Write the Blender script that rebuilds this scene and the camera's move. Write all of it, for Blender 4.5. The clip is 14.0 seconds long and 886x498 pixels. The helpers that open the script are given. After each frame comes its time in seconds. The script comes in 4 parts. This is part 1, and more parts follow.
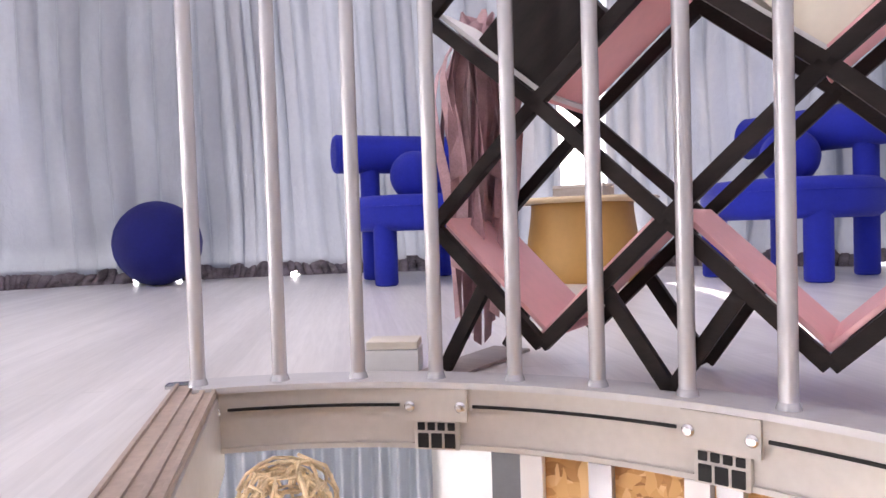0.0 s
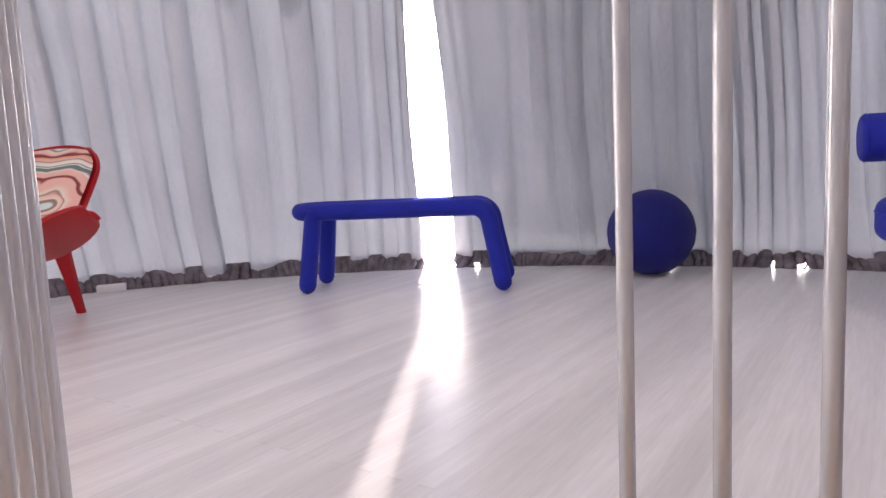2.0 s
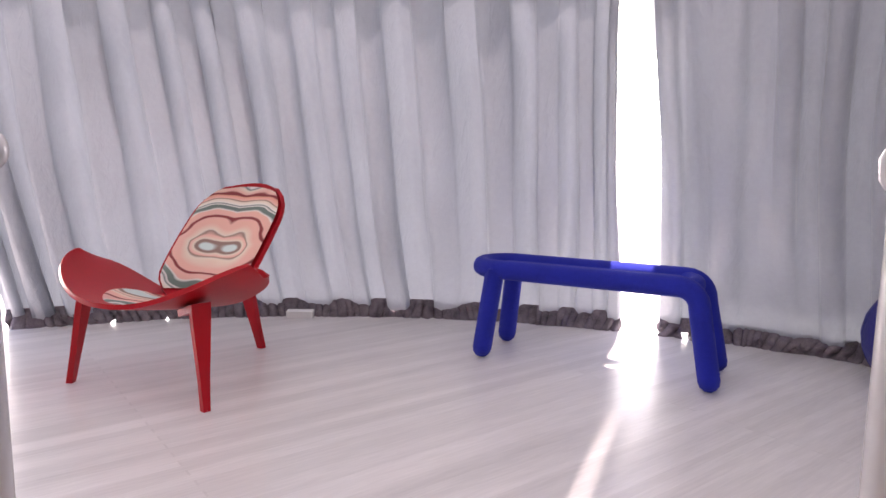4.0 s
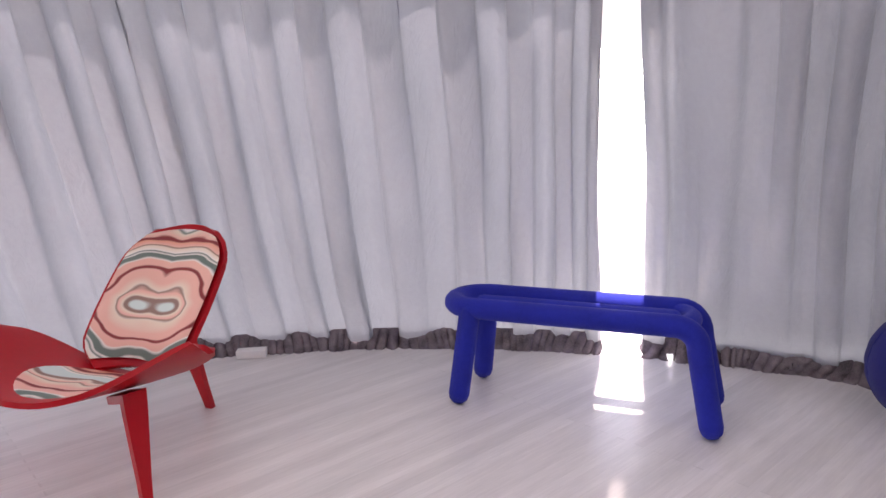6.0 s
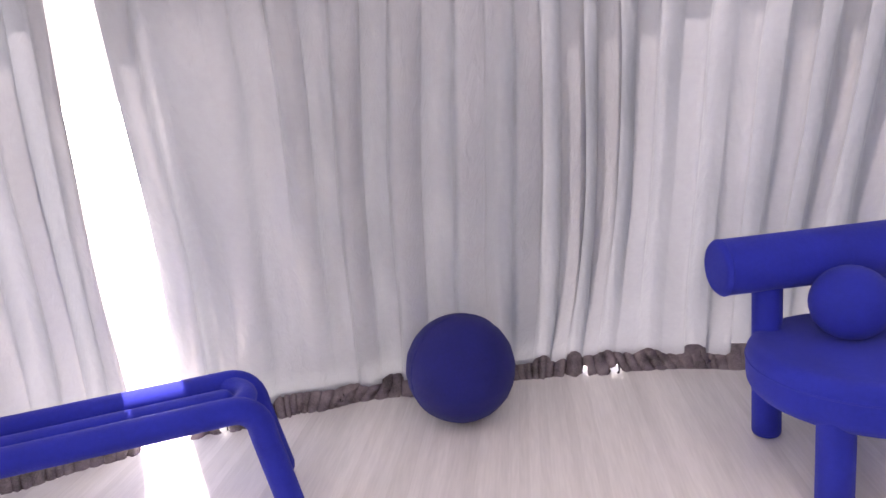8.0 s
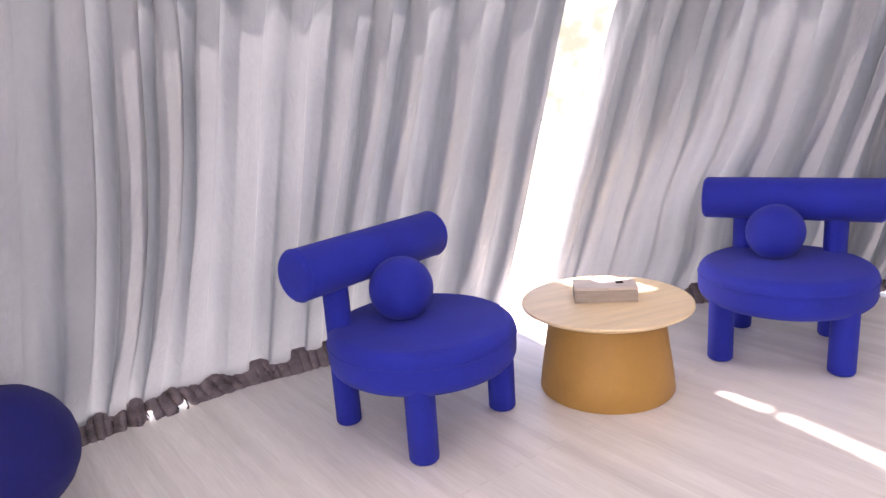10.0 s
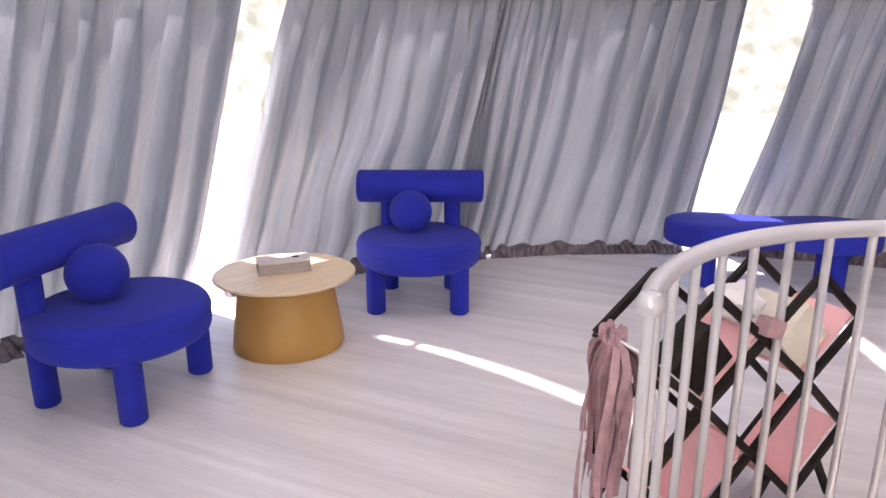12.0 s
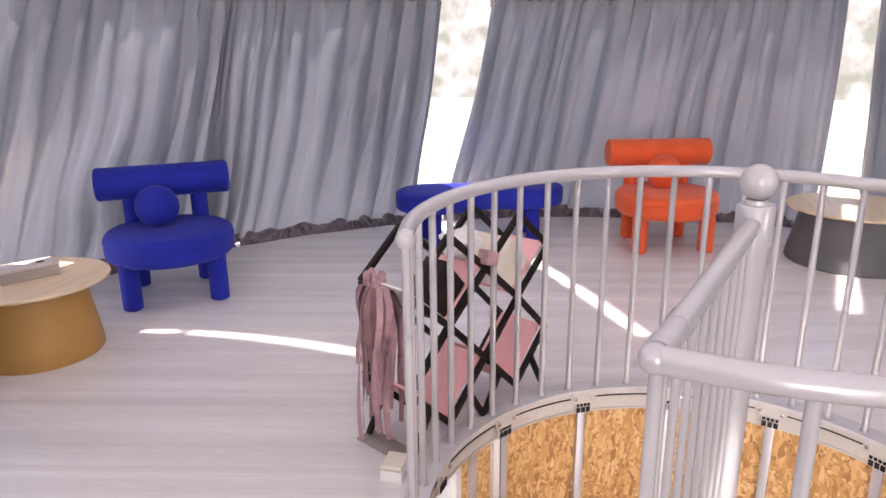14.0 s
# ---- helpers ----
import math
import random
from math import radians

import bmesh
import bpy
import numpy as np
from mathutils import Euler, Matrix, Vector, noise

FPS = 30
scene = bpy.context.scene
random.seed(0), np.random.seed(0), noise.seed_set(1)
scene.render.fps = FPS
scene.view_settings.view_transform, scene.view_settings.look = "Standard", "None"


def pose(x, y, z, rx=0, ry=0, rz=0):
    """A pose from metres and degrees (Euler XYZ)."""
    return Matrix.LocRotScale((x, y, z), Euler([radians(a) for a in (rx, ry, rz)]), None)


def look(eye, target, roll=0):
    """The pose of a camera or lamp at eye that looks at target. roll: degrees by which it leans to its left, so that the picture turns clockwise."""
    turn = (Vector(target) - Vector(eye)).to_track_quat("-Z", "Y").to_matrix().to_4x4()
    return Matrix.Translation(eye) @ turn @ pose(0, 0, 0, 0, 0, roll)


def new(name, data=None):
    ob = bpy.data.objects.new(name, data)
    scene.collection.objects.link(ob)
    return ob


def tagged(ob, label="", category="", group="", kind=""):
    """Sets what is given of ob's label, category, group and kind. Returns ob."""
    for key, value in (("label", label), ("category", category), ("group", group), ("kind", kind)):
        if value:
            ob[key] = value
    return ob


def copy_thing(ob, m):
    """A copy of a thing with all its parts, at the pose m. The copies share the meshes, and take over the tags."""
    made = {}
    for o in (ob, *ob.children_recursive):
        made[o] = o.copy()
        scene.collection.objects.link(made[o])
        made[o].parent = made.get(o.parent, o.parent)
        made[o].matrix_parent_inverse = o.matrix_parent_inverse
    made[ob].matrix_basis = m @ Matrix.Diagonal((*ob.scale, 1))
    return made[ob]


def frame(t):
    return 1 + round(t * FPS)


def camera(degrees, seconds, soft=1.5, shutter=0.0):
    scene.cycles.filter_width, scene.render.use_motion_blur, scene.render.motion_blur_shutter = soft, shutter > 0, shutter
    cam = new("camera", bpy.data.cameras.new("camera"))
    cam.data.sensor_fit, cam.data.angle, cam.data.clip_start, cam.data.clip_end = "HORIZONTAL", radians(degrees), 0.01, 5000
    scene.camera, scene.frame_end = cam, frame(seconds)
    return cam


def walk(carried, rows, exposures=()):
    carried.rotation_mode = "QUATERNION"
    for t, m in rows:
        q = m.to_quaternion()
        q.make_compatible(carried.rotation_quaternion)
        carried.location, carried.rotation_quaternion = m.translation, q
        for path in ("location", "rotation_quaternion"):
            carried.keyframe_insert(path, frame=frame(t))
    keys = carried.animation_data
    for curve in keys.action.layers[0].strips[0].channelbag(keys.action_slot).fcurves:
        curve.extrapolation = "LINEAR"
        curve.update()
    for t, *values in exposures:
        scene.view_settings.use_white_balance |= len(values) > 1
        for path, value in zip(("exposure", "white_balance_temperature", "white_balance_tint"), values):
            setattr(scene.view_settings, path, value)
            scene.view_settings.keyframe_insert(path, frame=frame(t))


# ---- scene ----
cam = camera(65.8, 14.0)
PATH = [
    (0, (0.325, 0.557, 0.26), (0.025, 2.533, 0.197), -1.8),
    (0.5, (0.399, 0.618, 0.348), (-0.323, 2.482, 0.274), -0.4),
    (1, (0.415, 0.67, 0.452), (-0.682, 2.337, 0.307), -0.2),
    (1.5, (0.378, 0.744, 0.528), (-0.953, 2.224, 0.333), -0.0),
    (2, (0.326, 0.786, 0.596), (-1.196, 2.061, 0.367), -2.6),
    (2.5, (0.266, 0.81, 0.632), (-1.4, 1.898, 0.423), -1.5),
    (3, (0.21, 0.948, 0.75), (-1.604, 1.774, 0.58), 0.35),
    (5.5, (-0.243, 1.232, 1.109), (-2.088, 1.924, 0.764), -0.1),
    (6, (-0.332, 1.228, 1.184), (-2.1, 2.085, 0.809), -1.4),
    (6.5, (-0.394, 1.284, 1.227), (-2.003, 2.403, 0.829), -2.3),
    (7, (-0.454, 1.35, 1.304), (-1.793, 2.786, 0.923), -4.2),
    (9.5, (-1.017, 1.615, 1.309), (-0.778, 3.539, 0.815), -4.2),
    (10, (-1.063, 1.545, 1.297), (-0.374, 3.36, 0.814), -4.0),
    (10.5, (-1.16, 1.459, 1.297), (-0.164, 3.125, 0.817), -1.1),
    (11, (-1.215, 1.293, 1.346), (0.007, 2.792, 0.836), -1.2),
    (11.5, (-1.332, 1.212, 1.363), (0.013, 2.595, 0.836), -0.9),
    (12, (-1.439, 1.089, 1.377), (0.016, 2.354, 0.847), -0.1),
    (12.5, (-1.531, 1.006, 1.377), (0.024, 2.15, 0.856), 0.2),
    (13, (-1.662, 0.929, 1.392), (-0.037, 1.943, 0.814), -0.55),
    (13.5, (-1.763, 0.949, 1.396), (0.022, 1.662, 0.841), -1.4),
    (14, (-1.837, 0.981, 1.4), (-0.012, 1.576, 0.838), -0.6),
]
walk(cam, [(t, look(eye, target, roll)) for t, eye, target, roll in PATH],
     [(0.0, 1.96, 6650, 26), (0.5, 1.78, 6680, 26), (1.0, 1.53, 6700, 26), (1.5, 1.42, 6800, 26), (2.0, 1.46, 6900, 27), (2.5, 1.51, 6930, 28), (3.0, 1.48, 6950, 29), (6.2, 1.44, 7000, 30), (7.0, 1.64, 7100, 31), (9.3, 2.18, 7500, 29), (10.3, 1.97, 7300, 28), (11.5, 1.84, 7050, 27), (14.0, 1.55, 6950, 29)])

# ---- world, sun, exposure ----
world = bpy.data.worlds.new("sky")
scene.world = world
world.use_nodes = True
wn = world.node_tree
sky = wn.nodes.new("ShaderNodeTexSky")
sky.sky_type = "NISHITA"
sky.sun_disc = False
SUN_WAY = Vector((0.12, -0.09, -1.0)).normalized()
sky.sun_elevation = math.asin(-SUN_WAY.z)
sky.sun_rotation = math.atan2(-SUN_WAY.x, -SUN_WAY.y)
wn.links.new(sky.outputs[0], wn.nodes["Background"].inputs[0])
wn.nodes["Background"].inputs[1].default_value = 0.14
sun = new("sun", bpy.data.lights.new("sun", "SUN"))
sun.data.energy = 4.5
sun.data.angle = radians(1.6)
sun.data.color = (1.0, 0.96, 0.9)
sun.matrix_world = look((0, 0, 12), Vector((0, 0, 12)) + SUN_WAY)


# ---- materials ----
def mat(name, base, rough=0.6, metal=0.0, vary=0.06, scale=6.0, bump=0.0, bump_scale=120.0, spec=0.5, stretch=(1, 1, 1), sheen=0.0, coat=0.0):
    """A surface with variation at two scales and fine relief."""
    m = bpy.data.materials.new(name)
    m.use_nodes = True
    n, l = m.node_tree.nodes, m.node_tree.links
    b = n["Principled BSDF"]
    b.inputs["Roughness"].default_value = rough
    b.inputs["Metallic"].default_value = metal
    b.inputs["Specular IOR Level"].default_value = spec
    b.inputs["Sheen Weight"].default_value = sheen
    b.inputs["Coat Weight"].default_value = coat
    tc = n.new("ShaderNodeTexCoord")
    mp = n.new("ShaderNodeMapping")
    mp.inputs["Scale"].default_value = stretch
    l.new(tc.outputs["Object"], mp.inputs[0])
    big = n.new("ShaderNodeTexNoise")
    big.inputs["Scale"].default_value = scale
    big.inputs["Detail"].default_value = 5
    fine = n.new("ShaderNodeTexNoise")
    fine.inputs["Scale"].default_value = scale * 14
    fine.inputs["Detail"].default_value = 3
    l.new(mp.outputs[0], big.inputs[0])
    l.new(mp.outputs[0], fine.inputs[0])
    add = n.new("ShaderNodeMath")
    add.operation = "MULTIPLY_ADD"
    add.inputs[1].default_value = 0.5
    l.new(fine.outputs[0], add.inputs[0])
    l.new(big.outputs[0], add.inputs[2])
    ramp = n.new("ShaderNodeValToRGB")
    ramp.color_ramp.elements[0].position = 0.5
    ramp.color_ramp.elements[1].position = 1.0
    ramp.color_ramp.elements[0].color = (*[max(0, c * (1 - 2 * vary)) for c in base], 1)
    ramp.color_ramp.elements[1].color = (*[min(1, c * (1 + 2 * vary)) for c in base], 1)
    l.new(add.outputs[0], ramp.inputs[0])
    l.new(ramp.outputs[0], b.inputs["Base Color"])
    if bump:
        bn = n.new("ShaderNodeTexNoise")
        bn.inputs["Scale"].default_value = bump_scale
        bn.inputs["Detail"].default_value = 4
        l.new(mp.outputs[0], bn.inputs[0])
        bp = n.new("ShaderNodeBump")
        bp.inputs["Strength"].default_value = bump
        bp.inputs["Distance"].default_value = 0.004
        l.new(bn.outputs[0], bp.inputs["Height"])
        l.new(bp.outputs[0], b.inputs["Normal"])
    return m


def cloth(name, base, through_share, rough=0.8, vary=0.03, creased=0.0):
    """Woven cloth that lets daylight through."""
    m = mat(name, base, rough, vary=vary, scale=3.0, bump=0.07, bump_scale=260)
    n, l = m.node_tree.nodes, m.node_tree.links
    b = n["Principled BSDF"]
    tr = n.new("ShaderNodeBsdfTranslucent")
    l.new(b.inputs["Base Color"].links[0].from_socket, tr.inputs[0])
    mix = n.new("ShaderNodeMixShader")
    mix.inputs[0].default_value = through_share
    l.new(b.outputs[0], mix.inputs[1])
    l.new(tr.outputs[0], mix.inputs[2])
    l.new(mix.outputs[0], n["Material Output"].inputs[0])
    if creased:
        tc = n.new("ShaderNodeTexCoord")
        mp = n.new("ShaderNodeMapping")
        mp.inputs["Scale"].default_value = (1, 1, 0.07)
        l.new(tc.outputs["Object"], mp.inputs[0])
        cr = n.new("ShaderNodeTexNoise")
        cr.inputs["Scale"].default_value = 26
        cr.inputs["Detail"].default_value = 5
        cr.inputs["Distortion"].default_value = 0.6
        l.new(mp.outputs[0], cr.inputs[0])
        bp = n.new("ShaderNodeBump")
        bp.inputs["Strength"].default_value = creased
        bp.inputs["Distance"].default_value = 0.02
        l.new(cr.outputs[0], bp.inputs["Height"])
        l.new(b.inputs["Normal"].links[0].from_socket, bp.inputs["Normal"])
        l.new(bp.outputs[0], b.inputs["Normal"])
        l.new(bp.outputs[0], tr.inputs["Normal"])
    return m


def floor_material():
    """Pale grey laminate: boards with soft grain, faint seams and a slight polish."""
    m = mat("laminate", (0.77, 0.745, 0.73), 0.30, vary=0.07, scale=1.4, bump=0.05, bump_scale=60)
    n, l = m.node_tree.nodes, m.node_tree.links
    b = n["Principled BSDF"]
    tc = n.new("ShaderNodeTexCoord")
    mp = n.new("ShaderNodeMapping")
    mp.inputs["Rotation"].default_value = (0, 0, radians(74))
    l.new(tc.outputs["Object"], mp.inputs[0])
    bricks = n.new("ShaderNodeTexBrick")
    bricks.inputs["Scale"].default_value = 1.0
    bricks.inputs["Brick Width"].default_value = 1.28
    bricks.inputs["Row Height"].default_value = 0.19
    bricks.inputs["Mortar Size"].default_value = 0.0016
    bricks.inputs["Mortar Smooth"].default_value = 0.4
    bricks.inputs["Color1"].default_value = (1.0, 1.0, 1.0, 1)
    bricks.inputs["Color2"].default_value = (0.90, 0.895, 0.89, 1)
    bricks.inputs["Mortar"].default_value = (0.87, 0.865, 0.86, 1)
    l.new(mp.outputs[0], bricks.inputs[0])
    for node in n:
        if node.type == "MAPPING" and node is not mp:
            node.vector_type = "TEXTURE"
            node.inputs["Rotation"].default_value = (0, 0, radians(-74))
            node.inputs["Scale"].default_value = (2.6, 0.2, 1)
    mul = n.new("ShaderNodeMix")
    mul.data_type = "RGBA"
    mul.blend_type = "MULTIPLY"
    mul.inputs[0].default_value = 1.0
    l.new(b.inputs["Base Color"].links[0].from_socket, mul.inputs[6])
    l.new(bricks.outputs[0], mul.inputs[7])
    l.new(mul.outputs[2], b.inputs["Base Color"])
    return m


def osb_material():
    m = mat("strand_board", (0.5, 0.3, 0.12), 0.75, vary=0.1, scale=4, bump=0.3, bump_scale=70)
    n, l = m.node_tree.nodes, m.node_tree.links
    tc = n.new("ShaderNodeTexCoord")
    warp = n.new("ShaderNodeTexNoise")
    warp.inputs["Scale"].default_value = 9
    mixv = n.new("ShaderNodeMix")
    mixv.data_type = "RGBA"
    mixv.blend_type = "LINEAR_LIGHT"
    mixv.inputs[0].default_value = 0.03
    l.new(tc.outputs["Object"], warp.inputs[0])
    l.new(tc.outputs["Object"], mixv.inputs[6])
    l.new(warp.outputs[1], mixv.inputs[7])
    picks = []
    for turn, size in (((0.5, 0.4, 0.2), (75, 75, 20)), ((-0.6, -0.5, 0.9), (22, 80, 80))):
        mp = n.new("ShaderNodeMapping")
        mp.inputs["Scale"].default_value = size
        mp.inputs["Rotation"].default_value = turn
        l.new(mixv.outputs[2], mp.inputs[0])
        vor = n.new("ShaderNodeTexVoronoi")
        vor.inputs["Scale"].default_value = 1.0
        l.new(mp.outputs[0], vor.inputs[0])
        sp = n.new("ShaderNodeSeparateColor")
        l.new(vor.outputs[1], sp.inputs[0])
        picks.append(sp)
    sep = n.new("ShaderNodeMix")
    sep.data_type = "FLOAT"
    gate = n.new("ShaderNodeMath")
    gate.operation = "GREATER_THAN"
    gate.inputs[1].default_value = 0.5
    l.new(picks[0].outputs[1], gate.inputs[0])
    l.new(gate.outputs[0], sep.inputs[0])
    l.new(picks[0].outputs[0], sep.inputs[2])
    l.new(picks[1].outputs[0], sep.inputs[3])
    ramp = n.new("ShaderNodeValToRGB")
    stops = ((0.0, (0.36, 0.17, 0.055)), (0.3, (0.55, 0.29, 0.10)), (0.65, (0.68, 0.40, 0.155)), (1.0, (0.78, 0.53, 0.26)))
    for i, (p, c) in enumerate(stops):
        e = ramp.color_ramp.elements[i] if i < 2 else ramp.color_ramp.elements.new(p)
        e.position, e.color = p, (*c, 1)
    l.new(sep.outputs[0], ramp.inputs[0])
    l.new(ramp.outputs[0], n["Principled BSDF"].inputs["Base Color"])
    return m


def agate_material():
    """Mirrored wavy bands in cream, pink, teal and dark red, as printed on the pads."""
    m = mat("banded_print", (0.8, 0.7, 0.62), 0.75, bump=0.15, bump_scale=300)
    n, l = m.node_tree.nodes, m.node_tree.links
    tc = n.new("ShaderNodeTexCoord")
    sep = n.new("ShaderNodeSeparateXYZ")
    l.new(tc.outputs["Object"], sep.inputs[0])
    ab = n.new("ShaderNodeMath")
    ab.operation = "ABSOLUTE"
    l.new(sep.outputs[0], ab.inputs[0])
    comb = n.new("ShaderNodeCombineXYZ")
    narrow = n.new("ShaderNodeMath")
    narrow.operation = "MULTIPLY"
    narrow.inputs[1].default_value = 0.45
    l.new(ab.outputs[0], narrow.inputs[0])
    l.new(narrow.outputs[0], comb.inputs[0])
    l.new(sep.outputs[1], comb.inputs[1])
    l.new(sep.outputs[2], comb.inputs[2])
    noi = n.new("ShaderNodeTexNoise")
    noi.inputs["Scale"].default_value = 6.0
    noi.inputs["Detail"].default_value = 2.0
    l.new(comb.outputs[0], noi.inputs[0])
    grad = n.new("ShaderNodeVectorMath")
    grad.operation = "DISTANCE"
    grad.inputs[1].default_value = (0.0, 0.13, 0.50)
    l.new(comb.outputs[0], grad.inputs[0])
    mad = n.new("ShaderNodeMath")
    mad.operation = "MULTIPLY_ADD"
    mad.inputs[1].default_value = 0.13
    l.new(noi.outputs[0], mad.inputs[0])
    swing = n.new("ShaderNodeMath")
    swing.operation = "MULTIPLY"
    swing.inputs[1].default_value = 26.0
    l.new(ab.outputs[0], swing.inputs[0])
    wave = n.new("ShaderNodeMath")
    wave.operation = "COSINE"
    l.new(swing.outputs[0], wave.inputs[0])
    notch = n.new("ShaderNodeMath")
    notch.operation = "MULTIPLY_ADD"
    notch.inputs[1].default_value = 0.011
    l.new(wave.outputs[0], notch.inputs[0])
    l.new(grad.outputs["Value"], notch.inputs[2])
    low = n.new("ShaderNodeMath")
    low.operation = "SUBTRACT"
    low.inputs[1].default_value = 0.062
    l.new(notch.outputs[0], low.inputs[0])
    l.new(low.outputs[0], mad.inputs[2])
    rep = n.new("ShaderNodeMath")
    rep.operation = "MULTIPLY"
    rep.inputs[1].default_value = 2.85
    l.new(mad.outputs[0], rep.inputs[0])
    fr = n.new("ShaderNodeMath")
    fr.operation = "FRACT"
    l.new(rep.outputs[0], fr.inputs[0])
    ramp = n.new("ShaderNodeValToRGB")
    pink, cream, teal, dark, white, mint, brown = (0.82, 0.47, 0.38), (0.80, 0.68, 0.55), (0.15, 0.20, 0.17), (0.26, 0.035, 0.035), (0.82, 0.78, 0.72), (0.62, 0.74, 0.70), (0.30, 0.19, 0.15)
    stops = ((0.0, mint), (0.13, mint), (0.145, brown), (0.165, brown), (0.18, cream), (0.22, pink), (0.235, brown), (0.25, cream), (0.33, pink), (0.40, pink), (0.415, dark), (0.44, dark), (0.455, pink), (0.53, pink), (0.545, white), (0.57, teal), (0.625, teal), (0.64, white), (0.665, teal), (0.68, white), (0.73, cream), (0.75, brown), (0.765, pink), (0.83, (0.80, 0.38, 0.26)), (0.85, dark), (0.875, dark), (0.89, pink), (0.94, cream), (0.955, teal), (0.97, white))
    for i, (p, c) in enumerate(stops):
        e = ramp.color_ramp.elements[i] if i < 2 else ramp.color_ramp.elements.new(p)
        e.position, e.color = p, (*c, 1)
    l.new(fr.outputs[0], ramp.inputs[0])
    l.new(ramp.outputs[0], n["Principled BSDF"].inputs["Base Color"])
    return m


FLOOR = floor_material()
CURTAIN = cloth("curtain_cloth", (0.298, 0.320, 0.353), 0.155, rough=0.36, creased=0.28)
CURTAIN.node_tree.nodes["Principled BSDF"].inputs["Specular IOR Level"].default_value = 0.8
LINING = mat("curtain_lining", (0.16, 0.13, 0.145), 0.24, vary=0.3, scale=14, bump=0.06, bump_scale=60)
DOME = cloth("dome_cloth", (0.84, 0.83, 0.82), 0.115)
# for the unseen sheet that weakens daylight behind one curtain
DIMMER = cloth("dimmer_cloth", (0.88, 0.87, 0.86), 0.62)
SHEER = cloth("sheer_cloth", (0.86, 0.86, 0.86), 0.75)
BLUE = mat("blue_wool", (0.005, 0.016, 0.33), 0.85, vary=0.08, scale=5, bump=0.35, bump_scale=420, sheen=0.05)
BLUE_BALL = mat("blue_wool_ball", (0.005, 0.008, 0.145), 0.9, vary=0.1, scale=5, bump=0.35, bump_scale=420, sheen=0.05)
ORANGE = mat("orange_wool", (0.80, 0.11, 0.025), 0.85, vary=0.06, scale=5, bump=0.35, bump_scale=420, sheen=0.2)
RED = mat("red_lacquer", (0.44, 0.005, 0.011), 0.38, vary=0.04, scale=4, spec=0.3)
AGATE = agate_material()
OAK = mat("pale_oak", (0.74, 0.58, 0.38), 0.45, vary=0.06, scale=2, stretch=(1, 12, 1))
OCHRE = mat("ochre_lacquer", (0.46, 0.25, 0.065), 0.5, vary=0.04, scale=3)
GREY_LACQUER = mat("grey_lacquer", (0.12, 0.12, 0.125), 0.5, vary=0.05, scale=3)
STEEL = mat("painted_steel", (0.57, 0.565, 0.575), 0.27, metal=0.35, vary=0.012, scale=9)
FASCIA = mat("beige_steel", (0.59, 0.555, 0.51), 0.45, vary=0.04, scale=5)
NOSING = mat("tan_nosing", (0.43, 0.335, 0.27), 0.42, vary=0.14, scale=5)
FLANGE = mat("grey_paint", (0.60, 0.59, 0.595), 0.4, vary=0.04, scale=6)
BOLT = mat("zinc", (0.7, 0.7, 0.7), 0.25, metal=1.0)
# near-black colour for the shade inside openings that aren't cut
DARK = mat("hollow_shade", (0.012, 0.012, 0.012), 0.8)
FRAME = mat("black_brown_wood", (0.016, 0.011, 0.010), 0.6, spec=0.2, vary=0.2, scale=8, stretch=(1, 1, 6))
PINK = mat("pink_board", (0.92, 0.50, 0.50), 0.55, vary=0.03, scale=4)
WHITE = mat("white_board", (0.82, 0.81, 0.79), 0.5, vary=0.02, scale=4)
CREAM = mat("cream_board", (0.80, 0.74, 0.62), 0.55, vary=0.03, scale=4)
TASSEL = mat("dusty_pink_ribbon", (0.43, 0.265, 0.285), 0.6, vary=0.15, scale=20)
OSB = osb_material()
TREAD = mat("beech_tread", (0.68, 0.50, 0.33), 0.4, vary=0.06, scale=2, stretch=(1, 10, 1))
GREYWOOD = mat("grey_wood", (0.36, 0.31, 0.28), 0.6, vary=0.1, scale=6, stretch=(1, 8, 8))
LID = mat("pale_grey_wood", (0.56, 0.50, 0.47), 0.5, vary=0.08, scale=6, stretch=(1, 8, 8))
VINE = mat("dry_vine", (0.68, 0.52, 0.33), 0.8, vary=0.2, scale=20)
LOWER_FLOOR = mat("lower_floor_board", (0.66, 0.63, 0.60), 0.5, vary=0.08, scale=3)
PALE_GROUND = mat("pale_bounce_ground", (0.74, 0.72, 0.69), 0.7, vary=0.06, scale=1.5)
GRASS = mat("grass", (0.29, 0.305, 0.235), 0.9, vary=0.3, scale=0.6)


